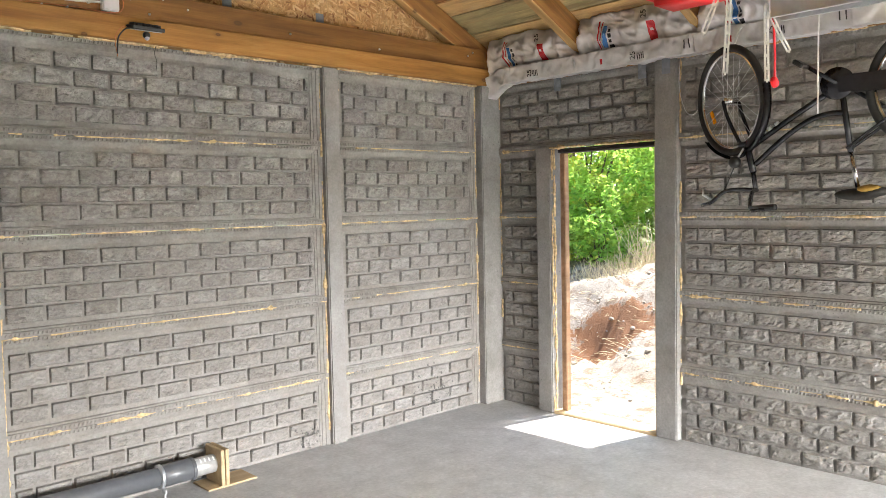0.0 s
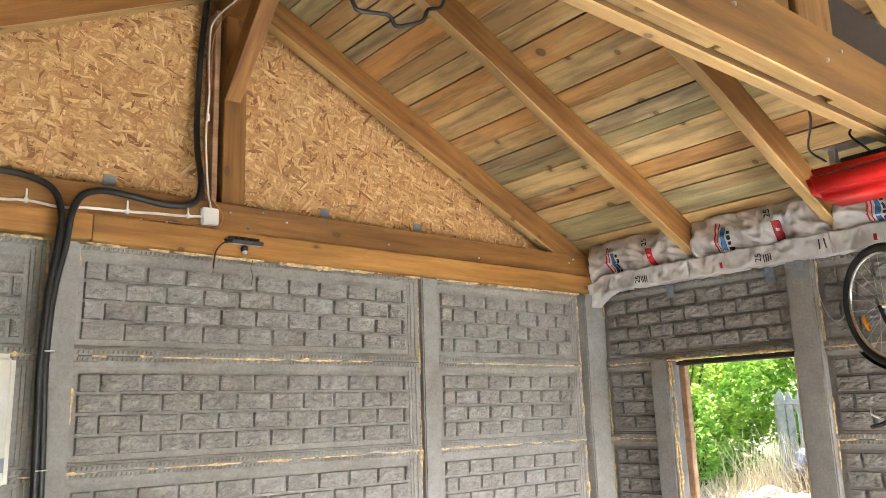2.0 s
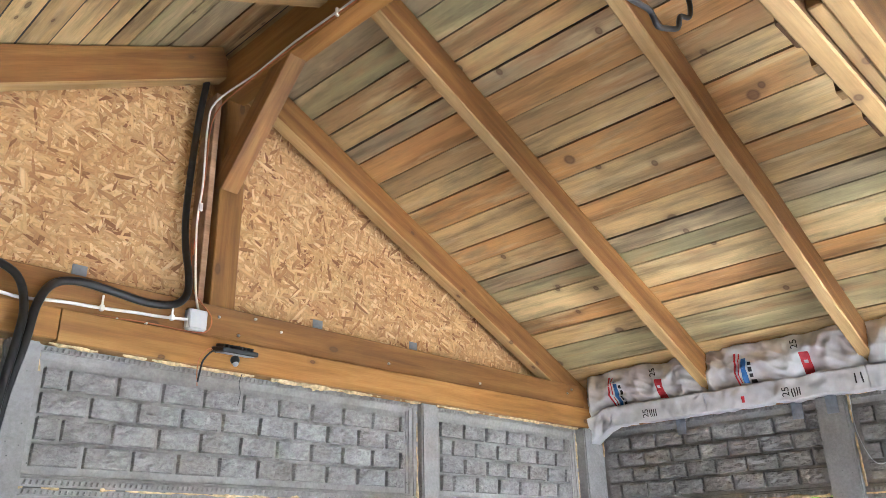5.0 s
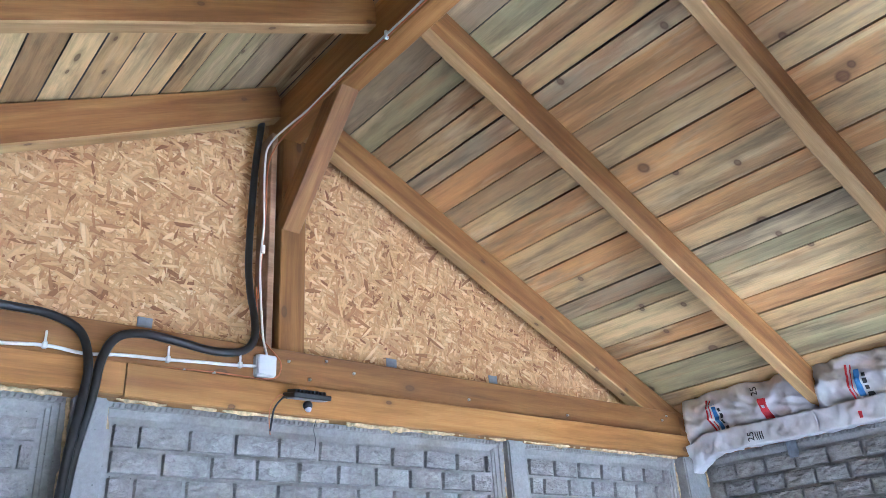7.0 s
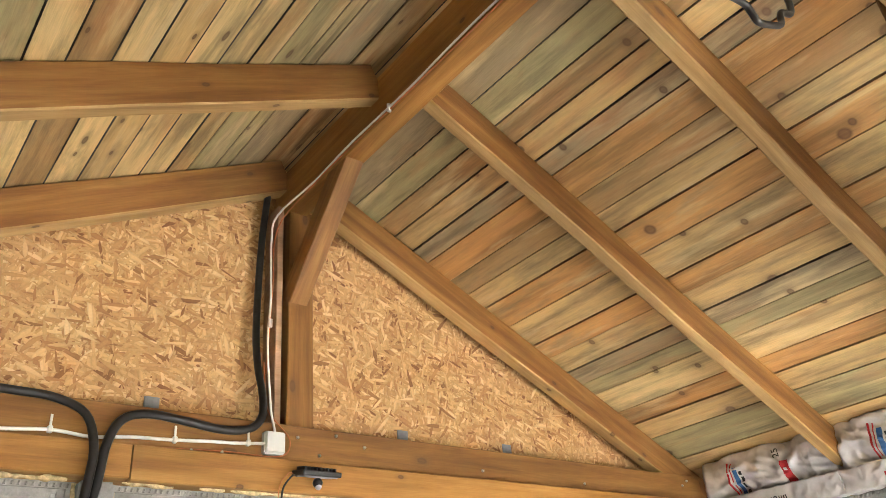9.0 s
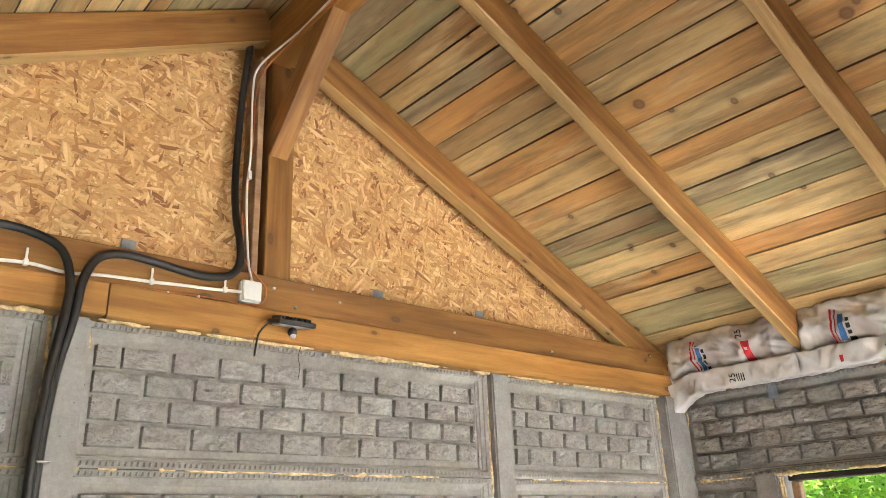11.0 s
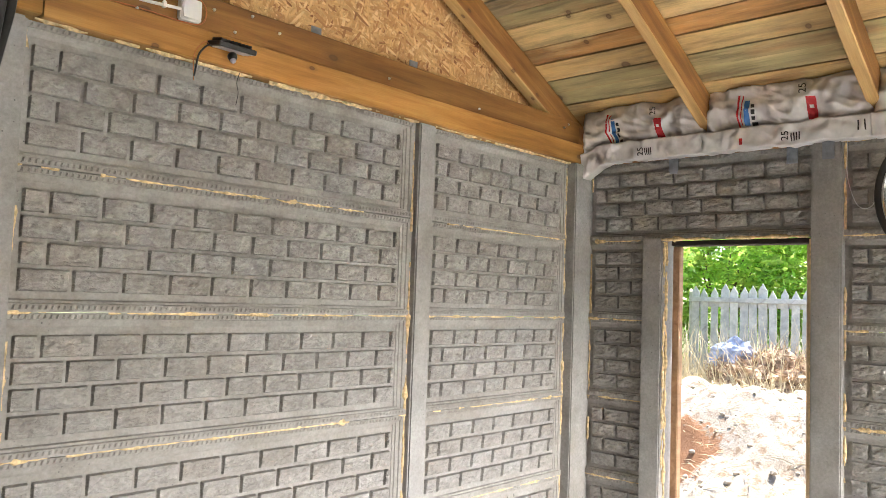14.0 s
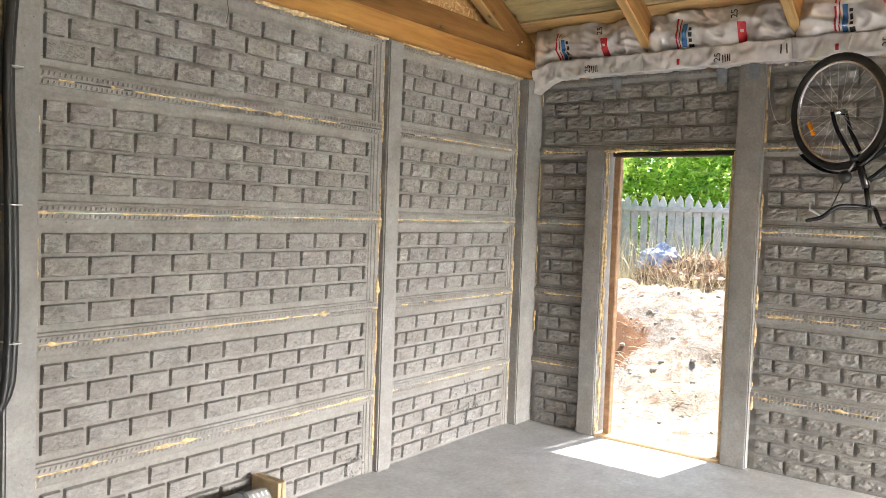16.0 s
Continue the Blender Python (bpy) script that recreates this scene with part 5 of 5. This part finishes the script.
wn_axis = Vector((0.87, -0.48, 0.08)).normalized()
e1 = crown - front_hub
e1 = (e1 - wn_axis * e1.dot(wn_axis)).normalized()
e2 = wn_axis.cross(e1)
rows = []
for k in range(n + 1):
    a = math.radians(-75 + 150 * k / n)
    d = e1 * math.cos(a) + e2 * math.sin(a)
    rows.append([bm.verts.new(front_hub - bo + d * (rr + (0.012 if w == 0 else 0)) + wn_axis * w) for w in (-0.025, 0, 0.025)])
for a, b in zip(rows, rows[1:]):
    for w in range(2):
        bm.faces.new((a[w], a[w + 1], b[w + 1], b[w]))
bmesh.ops.solidify(bm, geom=bm.faces[:], thickness=0.002)
smooth(part("mudguard", bm, M_FRAMEPAINT, bike, "black front mudguard"))
for p, q in ((Vector((4.54, 2.50, 2.42)), Vector((4.66, 2.50, 2.56))), (Vector((4.50, 1.46, 2.41)), Vector((4.66, 1.46, 2.56)))):
    ob = tube("hanging_rope", [p, p.lerp(q, 0.5) + Vector((0, 0, 0.02)), q], 0.005, M_WHITE)
    tagged(ob, "short pale rope that holds the bicycle to the eave", "rope", "bicycle ropes")
ob = tube("white_string", [(4.28, 1.93, 2.56), (4.28, 1.935, 2.3), (4.28, 1.935, 1.97)], 0.004, M_WHITE)
tagged(ob, "white string hanging in front of the bicycle", "string")
ob = tube("wire_loop", [(4.70, 2.93, 2.44), (4.68, 2.925, 2.25), (4.68, 2.88, 2.10), (4.68, 2.82, 2.08), (4.68, 2.78, 2.15), (4.70, 2.785, 2.26)], 0.002, M_STEEL)
tagged(ob, "loop of thin wire hanging by the post", "wire")

# dark scuffs of tar on the foot of the north wall
M_TAR = plain("dark_stain", (0.11, 0.107, 0.10), 0.8)
bm = bmesh.new()
rng = random.Random(77)
for k in range(150):
    x, z = rng.gauss(4.05, 0.11), abs(rng.gauss(0.17, 0.085)) + 0.02
    if k > 110:
        x, z = rng.gauss(2.95, 0.05), abs(rng.gauss(0.06, 0.03)) + 0.012
    r = rng.uniform(0.003, 0.009)
    vs = [bm.verts.new((x + r * rng.uniform(0.6, 1.3) * math.cos(a), NORTH - 0.0035, z + r * rng.uniform(0.6, 1.5) * math.sin(a))) for a in [q * math.pi / 4 for q in range(8)]]
    f = bm.faces.new(vs)
ob = part("tar_spots", bm, M_TAR, north, "dark spots and scuffs at the foot of the wall")
ob["kind"] = "stuff"


# ---- outdoors ----
def earth_material():
    m, n, l, b = mat("dry_earth", 0.95)
    v = coords(n, l, shift=False)
    big = tex_noise(n, l, v, 0.9, 6, 0.7)
    c = ramp(n, l, big, [(0.3, (0.27, 0.225, 0.175)), (0.5, (0.38, 0.335, 0.28)), (0.7, (0.47, 0.43, 0.375))])
    mid = tex_noise(n, l, v, 6.5, 6, 0.75)
    c = mix(n, l, ramp(n, l, mid, [(0.5, grey(0)), (0.6, grey(0.85))]), c, (0.20, 0.13, 0.08))
    fine = tex_noise(n, l, v, 38, 5, 0.75)
    c = mix(n, l, 0.7, c, ramp(n, l, fine, [(0.3, grey(0.55)), (0.7, grey(1.25))]), "MULTIPLY")
    far = n.new("ShaderNodeVectorMath")
    far.operation, far.inputs[1].default_value = "DISTANCE", (7.0, 5.15, 0.25)
    l.new(v, far.inputs[0])
    wob = n.new("ShaderNodeMath")
    wob.operation, wob.inputs[1].default_value = "MULTIPLY_ADD", 0.9
    l.new(mid, wob.inputs[0])
    l.new(far.outputs["Value"], wob.inputs[2])
    c = mix(n, l, ramp(n, l, wob.outputs[0], [(0.95, grey(1.0)), (1.45, grey(0))]), c, (0.24, 0.115, 0.055))
    grass = n.new("ShaderNodeVectorMath")
    grass.operation, grass.inputs[1].default_value = "DISTANCE", (7.0, 4.0, 0.0)
    l.new(v, grass.inputs[0])
    scaled = n.new("ShaderNodeMath")
    scaled.operation, scaled.inputs[1].default_value = "MULTIPLY", 0.05
    l.new(grass.outputs["Value"], scaled.inputs[0])
    c = mix(n, l, ramp(n, l, scaled.outputs[0], [(0.26, grey(0)), (0.5, grey(0.8))]), c, (0.15, 0.19, 0.06))
    l.new(c, b.inputs["Base Color"])
    bump(n, l, b, fine, 0.6, 0.03)
    return m


def ground_z(x, y):
    if -1.2 < x < 5.0 and -4.5 < y < 5.0:
        return -0.07
    z = -0.035
    z += 0.55 / (1 + math.exp(max(-40, min(40, -(x - 9.0) * 1.3)))) * (1 if x > 5 else 0)
    a = ((x - 8.1) / 1.35) ** 2 + ((y - 4.9) / 1.9) ** 2
    z += 0.62 * math.exp(-a)
    z -= 0.42 * math.exp(-(((x - 6.9) / 0.45) ** 2 + ((y - 5.3) / 0.55) ** 2))
    if x > 5.3:
        k = min(1, (x - 5.3) / 1.0) * (1 if x < 14 else 0.3)
        z += k * (0.12 * noise.noise(Vector((x * 1.1, y * 1.1, 3))) + 0.11 * noise.noise(Vector((x * 3.3, y * 3.3, 5))) + 0.07 * noise.noise(Vector((x * 9, y * 9, 7))) + 0.02 * noise.noise(Vector((x * 21, y * 21, 9))))
    return z


def axis_steps(fine0, fine1, step, far):
    near = list(np.arange(fine0, fine1, step))
    out, d, p = [], step * 2, fine1
    while p < far:
        out.append(p)
        d *= 1.35
        p += d
    low, d, p = [], step * 2, fine0 - step * 2
    while p > -far:
        low.append(p)
        d *= 1.35
        p -= d
    return low[::-1] + near + out + [far]


xs, ys = axis_steps(4.9, 11.6, 0.065, 900), axis_steps(2.0, 8.6, 0.065, 900)
verts = [(x, y, ground_z(x, y)) for y in ys for x in xs]
faces = [(j * len(xs) + i, j * len(xs) + i + 1, (j + 1) * len(xs) + i + 1, (j + 1) * len(xs) + i) for j in range(len(ys) - 1) for i in range(len(xs) - 1)]
me = bpy.data.meshes.new("ground")
me.from_pydata(verts, [], faces)
me.materials.append(earth_material())
for p in me.polygons:
    p.use_smooth = True
tagged(new("ground", me), "dry pale earth with a dug heap and brown soil outside the door", "ground", kind="structure")

# clods on the heap
M_CLOD = plain("earth_clod", (0.40, 0.34, 0.27), 0.95, 0, 0.3, 12, 0.4)
rng = random.Random(9)
bm = bmesh.new()
for k in range(420):
    x, y = rng.uniform(5.4, 10), rng.uniform(3.0, 7.4)
    r = rng.choice((0.008, 0.012, 0.018, 0.03))
    vs = bmesh.ops.create_icosphere(bm, subdivisions=1, radius=r)["verts"]
    off = Vector((x, y, ground_z(x, y) + r * 0.3))
    for v in vs:
        v.co = Vector((v.co.x * rng.uniform(0.7, 1.4), v.co.y * rng.uniform(0.7, 1.4), v.co.z * rng.uniform(0.6, 1.0))) + off
tagged(part("earth_clods", bm, M_CLOD), "loose clods of dry earth on the heap", "clods", kind="stuff")

# straw and dry stalks
M_STRAW = plain("dry_straw", (0.66, 0.56, 0.36), 0.8, 0, 0.25, 5)


def blades(name, count, area, length, lean, r, seed, label, category):
    rng = random.Random(seed)
    vs, fs = [], []
    for k in range(count):
        x, y = rng.uniform(*area[0]), rng.uniform(*area[1])
        z = ground_z(x, y) - 0.01
        ln = rng.uniform(*length)
        a = rng.uniform(0, 2 * math.pi)
        up = rng.uniform(*lean)
        d = Vector((math.cos(a) * math.cos(up), math.sin(a) * math.cos(up), math.sin(up)))
        s = d.orthogonal().normalized() * r
        s2 = d.cross(s).normalized() * r
        p = Vector((x, y, z))
        mid = p + d * ln * 0.6
        end = p + d * ln + Vector((0, 0, -ln * 0.10)) + Vector((rng.uniform(-1, 1), rng.uniform(-1, 1), 0)) * ln * 0.12
        b = len(vs)
        for q, w in ((p, 1), (mid, 0.8), (end, 0.25)):
            vs += [tuple(q + s * w), tuple(q - s * 0.5 * w + s2 * 0.87 * w), tuple(q - s * 0.5 * w - s2 * 0.87 * w)]
        for j in (0, 3):
            for i in range(3):
                fs.append((b + j + i, b + j + (i + 1) % 3, b + j + 3 + (i + 1) % 3, b + j + 3 + i))
    me = bpy.data.meshes.new(name)
    me.from_pydata(vs, [], fs)
    me.materials.append(M_STRAW)
    return tagged(new(name, me), label, category, kind="stuff")


blades("straw_litter", 2600, ((5.6, 9.6), (3.2, 7.0)), (0.05, 0.22), (-0.05, 0.5), 0.003, 3, "pale straw scattered over the heap", "straw")
blades("dry_stalks", 360, ((9.8, 11.2), (4.6, 7.0)), (0.4, 1.1), (0.9, 1.5), 0.005, 4, "tall dry pale weed stalks before the fence", "weeds")
blades("dry_grass", 1500, ((9.6, 11.3), (4.2, 7.6)), (0.12, 0.4), (0.7, 1.5), 0.004, 6, "bleached dry grass before the fence", "grass")

# picket fence
fence = thing("picket_fence", (11.5, 5.0, 0.45), "weathered grey wooden picket fence with pointed tops", "fence")
rng = random.Random(21)
fz = 0.42


def picket_mesh(h, w):
    bm = bmesh.new()
    pts = [(-w / 2, 0), (w / 2, 0), (w / 2, h - 0.10), (0, h), (-w / 2, h - 0.10)]
    f = bm.faces.new([bm.verts.new((0, y, z)) for y, z in pts])
    r = bmesh.ops.extrude_face_region(bm, geom=[f])
    for v in r["geom"]:
        if isinstance(v, bmesh.types.BMVert):
            v.co.x += 0.02
    bmesh.ops.recalc_face_normals(bm, faces=bm.faces)
    me = bpy.data.meshes.new("picket")
    bm.to_mesh(me)
    bm.free()
    me.materials.append(M_FENCE)
    return me


pickets = [picket_mesh(h, w) for h, w in ((1.44, 0.115), (1.40, 0.105), (1.47, 0.12))]
y = 6.86
while y > 1.5:
    shared("picket", rng.choice(pickets), fence, pose(0, y - 5.0, fz - 0.45 + rng.uniform(-0.02, 0.02), rng.uniform(-1.5, 1.5), 0, 0))
    y -= 0.142
for z in (0.78, 1.55):
    part("fence_rail", box_bm(0.022, 0.07, -3.5, 1.93, z - 0.45, z - 0.36, 0.004), M_FENCE, fence)
    part("fence_rail", box_bm(-0.045, -0.002, -3.5, 1.93, z + 0.07 - 0.45, z + 0.14 - 0.45, 0.004), M_FENCE, fence) if z > 1 else None
for y in (6.93, 4.6, 2.0):
    part("fence_post", box_bm(0.03, 0.13, y - 5.05, y - 4.95, -0.1, 1.32, 0.006), M_FENCE, fence)

# crumpled blue and white bag and rusty brush before the fence
M_BAGBLUE = plain("blue_white_film", (0.30, 0.34, 0.46), 0.4, 0, 0.6, 6, 0.5)
bm = bmesh.new()
bmesh.ops.create_icosphere(bm, subdivisions=4, radius=1)
for v in bm.verts:
    q = v.co.copy()
    w = 1 + 0.35 * noise.noise(q * 1.9) + 0.2 * abs(noise.noise(q * 4.7)) + 0.06 * noise.noise(q * 11)
    v.co = Vector((q.x * 0.24 * w, q.y * 0.26 * w, max(-0.12, q.z * 0.22 * w)))
ob = part("refuse_bag", bm, M_BAGBLUE, None, "", pose(10.4, 5.85, ground_z(10.4, 5.85) + 0.42))
tagged(ob, "crumpled blue and white plastic bag on a heap of brush", "bag")
M_RUST = plain("rusty_brush", (0.40, 0.28, 0.185), 0.9, 0, 0.7, 14, 0.5)
bm = bmesh.new()
bmesh.ops.create_icosphere(bm, subdivisions=4, radius=1)
for v in bm.verts:
    q = v.co.copy()
    w = 1 + 0.3 * noise.noise(q * 2.2) + 0.25 * noise.noise(q * 6) + 0.15 * noise.noise(q * 15)
    v.co = Vector((q.x * 0.5 * w, q.y * 0.75 * w, max(-0.25, q.z * 0.36 * w)))
tops = [v.co.copy() for v in bm.verts if v.co.z > -0.1]
for _ in range(1500):
    # loose dry sprigs sticking out of the heap
    q = rng.choice(tops)
    d = Vector((rng.gauss(0, 1), rng.gauss(0, 1), rng.gauss(0.5, 0.8))).normalized() * rng.uniform(0.05, 0.17)
    s = Vector((rng.gauss(0, 1), rng.gauss(0, 1), rng.gauss(0, 1))).cross(d).normalized() * rng.uniform(0.006, 0.018)
    bm.faces.new([bm.verts.new(p) for p in (q - s, q + s, q + d + s * 0.4, q + d - s * 0.4)])
ob = part("brushwood", bm, M_RUST, None, "", pose(10.4, 5.35, ground_z(10.4, 5.35) + 0.12))
tagged(ob, "low heap of rusty-brown dry brush", "brush heap")


def leaf_material(name, a, bcol, c3):
    m, n, l, b = mat(name, 0.55)
    rnd = n.new("ShaderNodeNewGeometry").outputs["Random Per Island"]
    c = ramp(n, l, rnd, [(0.0, a), (0.5, bcol), (0.93, bcol), (1.0, c3)])
    patch = tex_noise(n, l, coords(n, l, kind="Object"), 1.4, 3)
    c = mix(n, l, ramp(n, l, patch, [(0.45, grey(0)), (0.7, grey(0.6))]), c, c3)
    l.new(c, b.inputs["Base Color"])
    tr, add, out = n.new("ShaderNodeBsdfTranslucent"), n.new("ShaderNodeMixShader"), n["Material Output"]
    l.new(mix(n, l, 1.0, c, (1.75, 1.5, 1.9), "MULTIPLY"), tr.inputs[0])
    add.inputs[0].default_value = 0.7
    l.new(b.outputs[0], add.inputs[1])
    l.new(tr.outputs[0], add.inputs[2])
    l.new(add.outputs[0], out.inputs[0])
    return m


M_LEAF = leaf_material("bush_leaf", (0.14, 0.28, 0.05), (0.25, 0.45, 0.08), (0.48, 0.56, 0.12))
M_LEAF_DARK = leaf_material("tree_leaf", (0.12, 0.24, 0.04), (0.22, 0.40, 0.07), (0.40, 0.50, 0.10))
M_LEAF_YELLOW = leaf_material("yellowing_leaf", (0.24, 0.36, 0.06), (0.40, 0.50, 0.09), (0.66, 0.58, 0.10))
M_BARK = plain("bark", (0.12, 0.09, 0.06), 0.9, 0, 0.3, 20, 0.5)


def bush(name, x, y, rx, ry, h, leaves, size, seed, material, label, category="bush"):
    """Stems and limbs with a crown of many single leaves in uneven clumps."""
    rng = np.random.RandomState(seed)
    ob = thing(name, (x, y, ground_z(x, y)), label, category, "bushes behind the fence")
    bm = bmesh.new()
    rnd = random.Random(seed)
    tips = []
    for k in range(7):
        a = rnd.uniform(0, 6.28)
        p0 = Vector((rnd.uniform(-0.15, 0.15), rnd.uniform(-0.15, 0.15), -0.05))
        p1 = Vector((math.cos(a) * rx * 0.55, math.sin(a) * ry * 0.55, h * rnd.uniform(0.5, 0.85)))
        prev = None
        for t in (0, 0.35, 0.7, 1):
            p = p0.lerp(p1, t) + Vector((0, 0, 0.15 * h * math.sin(t * 3.14)))
            r = 0.028 * (1 - 0.75 * t) * (h / 3)
            ring = [bm.verts.new(p + Vector((math.cos(q) * r, math.sin(q) * r, 0))) for q in (0, 1.26, 2.51, 3.77, 5.03)]
            if prev:
                for i in range(5):
                    bm.faces.new((prev[i], prev[(i + 1) % 5], ring[(i + 1) % 5], ring[i]))
            prev = ring
        tips.append(p1)
    part("stem_clump", bm, M_BARK, ob)
    nc = 70
    centres = []
    while len(centres) < nc:
        c = rng.uniform(-1, 1, 3)
        if 0.25 < (c ** 2).sum() < 1:
            centres.append(c)
    centres = np.array(centres)
    cr = rng.uniform(0.14, 0.30, nc)
    pick = rng.randint(0, nc, leaves)
    d = rng.normal(size=(leaves, 3))
    d /= np.linalg.norm(d, axis=1)[:, None]
    pos = centres[pick] + d * (cr[pick] * rng.uniform(0.55, 1.05, leaves) )[:, None]
    pos = pos * np.array((rx, ry, h * 0.52)) + np.array((0, 0, h * 0.52))
    pos[:, 2] = np.maximum(pos[:, 2], 0.05)
    u = rng.normal(size=(leaves, 3))
    u[:, 2] *= 0.6
    u /= np.linalg.norm(u, axis=1)[:, None]
    w = np.cross(u, rng.normal(size=(leaves, 3)))
    w /= np.linalg.norm(w, axis=1)[:, None]
    s = size * rng.uniform(0.6, 1.3, leaves)[:, None]
    q = np.stack([pos - u * s, pos + w * s * 0.42, pos + u * s, pos - w * s * 0.42], 1).reshape(-1, 3)
    me = bpy.data.meshes.new("crown")
    me.from_pydata(q.tolist(), [], np.arange(leaves * 4).reshape(-1, 4).tolist())
    me.materials.append(material)
    o = new("crown", me)
    o.parent = ob
    return ob


bush("leafy_bush", 11.5, 8.5, 1.6, 1.5, 3.5, 15000, 0.06, 1, M_LEAF, "bright green leafy bush beside the fence end")
bush("leafy_bush", 10.7, 7.75, 0.8, 0.7, 1.5, 5000, 0.05, 9, M_LEAF, "low green shrub at the edge of the dug heap")
bush("leafy_bush", 10.9, 8.9, 0.9, 0.7, 1.9, 5000, 0.05, 10, M_LEAF_YELLOW, "yellowing green shrub at the edge of the dug heap")
bush("leafy_bush", 13.4, 7.2, 1.3, 1.6, 3.3, 12000, 0.065, 2, M_LEAF, "bright green leafy bush behind the fence")
bush("leafy_bush", 13.6, 5.2, 1.3, 1.6, 3.5, 11000, 0.065, 3, M_LEAF, "light green leafy bush behind the fence")
bush("leafy_bush", 13.4, 10.2, 1.7, 1.7, 4.0, 12000, 0.07, 4, M_LEAF_YELLOW, "light green leafy bush with yellowing sprays")
bush("leafy_tree", 16.5, 8.6, 2.2, 2.4, 6.0, 9000, 0.09, 5, M_LEAF_DARK, "taller green tree behind the bushes", "tree")
bush("leafy_tree", 16.8, 4.6, 2.2, 2.4, 5.6, 9000, 0.09, 6, M_LEAF_DARK, "taller green tree behind the bushes", "tree")
bush("leafy_tree", 16.5, 12.6, 2.4, 2.4, 6.0, 7000, 0.09, 7, M_LEAF_DARK, "taller green tree behind the bushes", "tree")
bush("leafy_bush", 12.6, 12.4, 1.6, 1.6, 3.4, 8000, 0.07, 8, M_LEAF, "green leafy bush far behind the heap")


# ---- the bricked panels of the walls ----
for args in PANELS:
    cast_panel(*args)
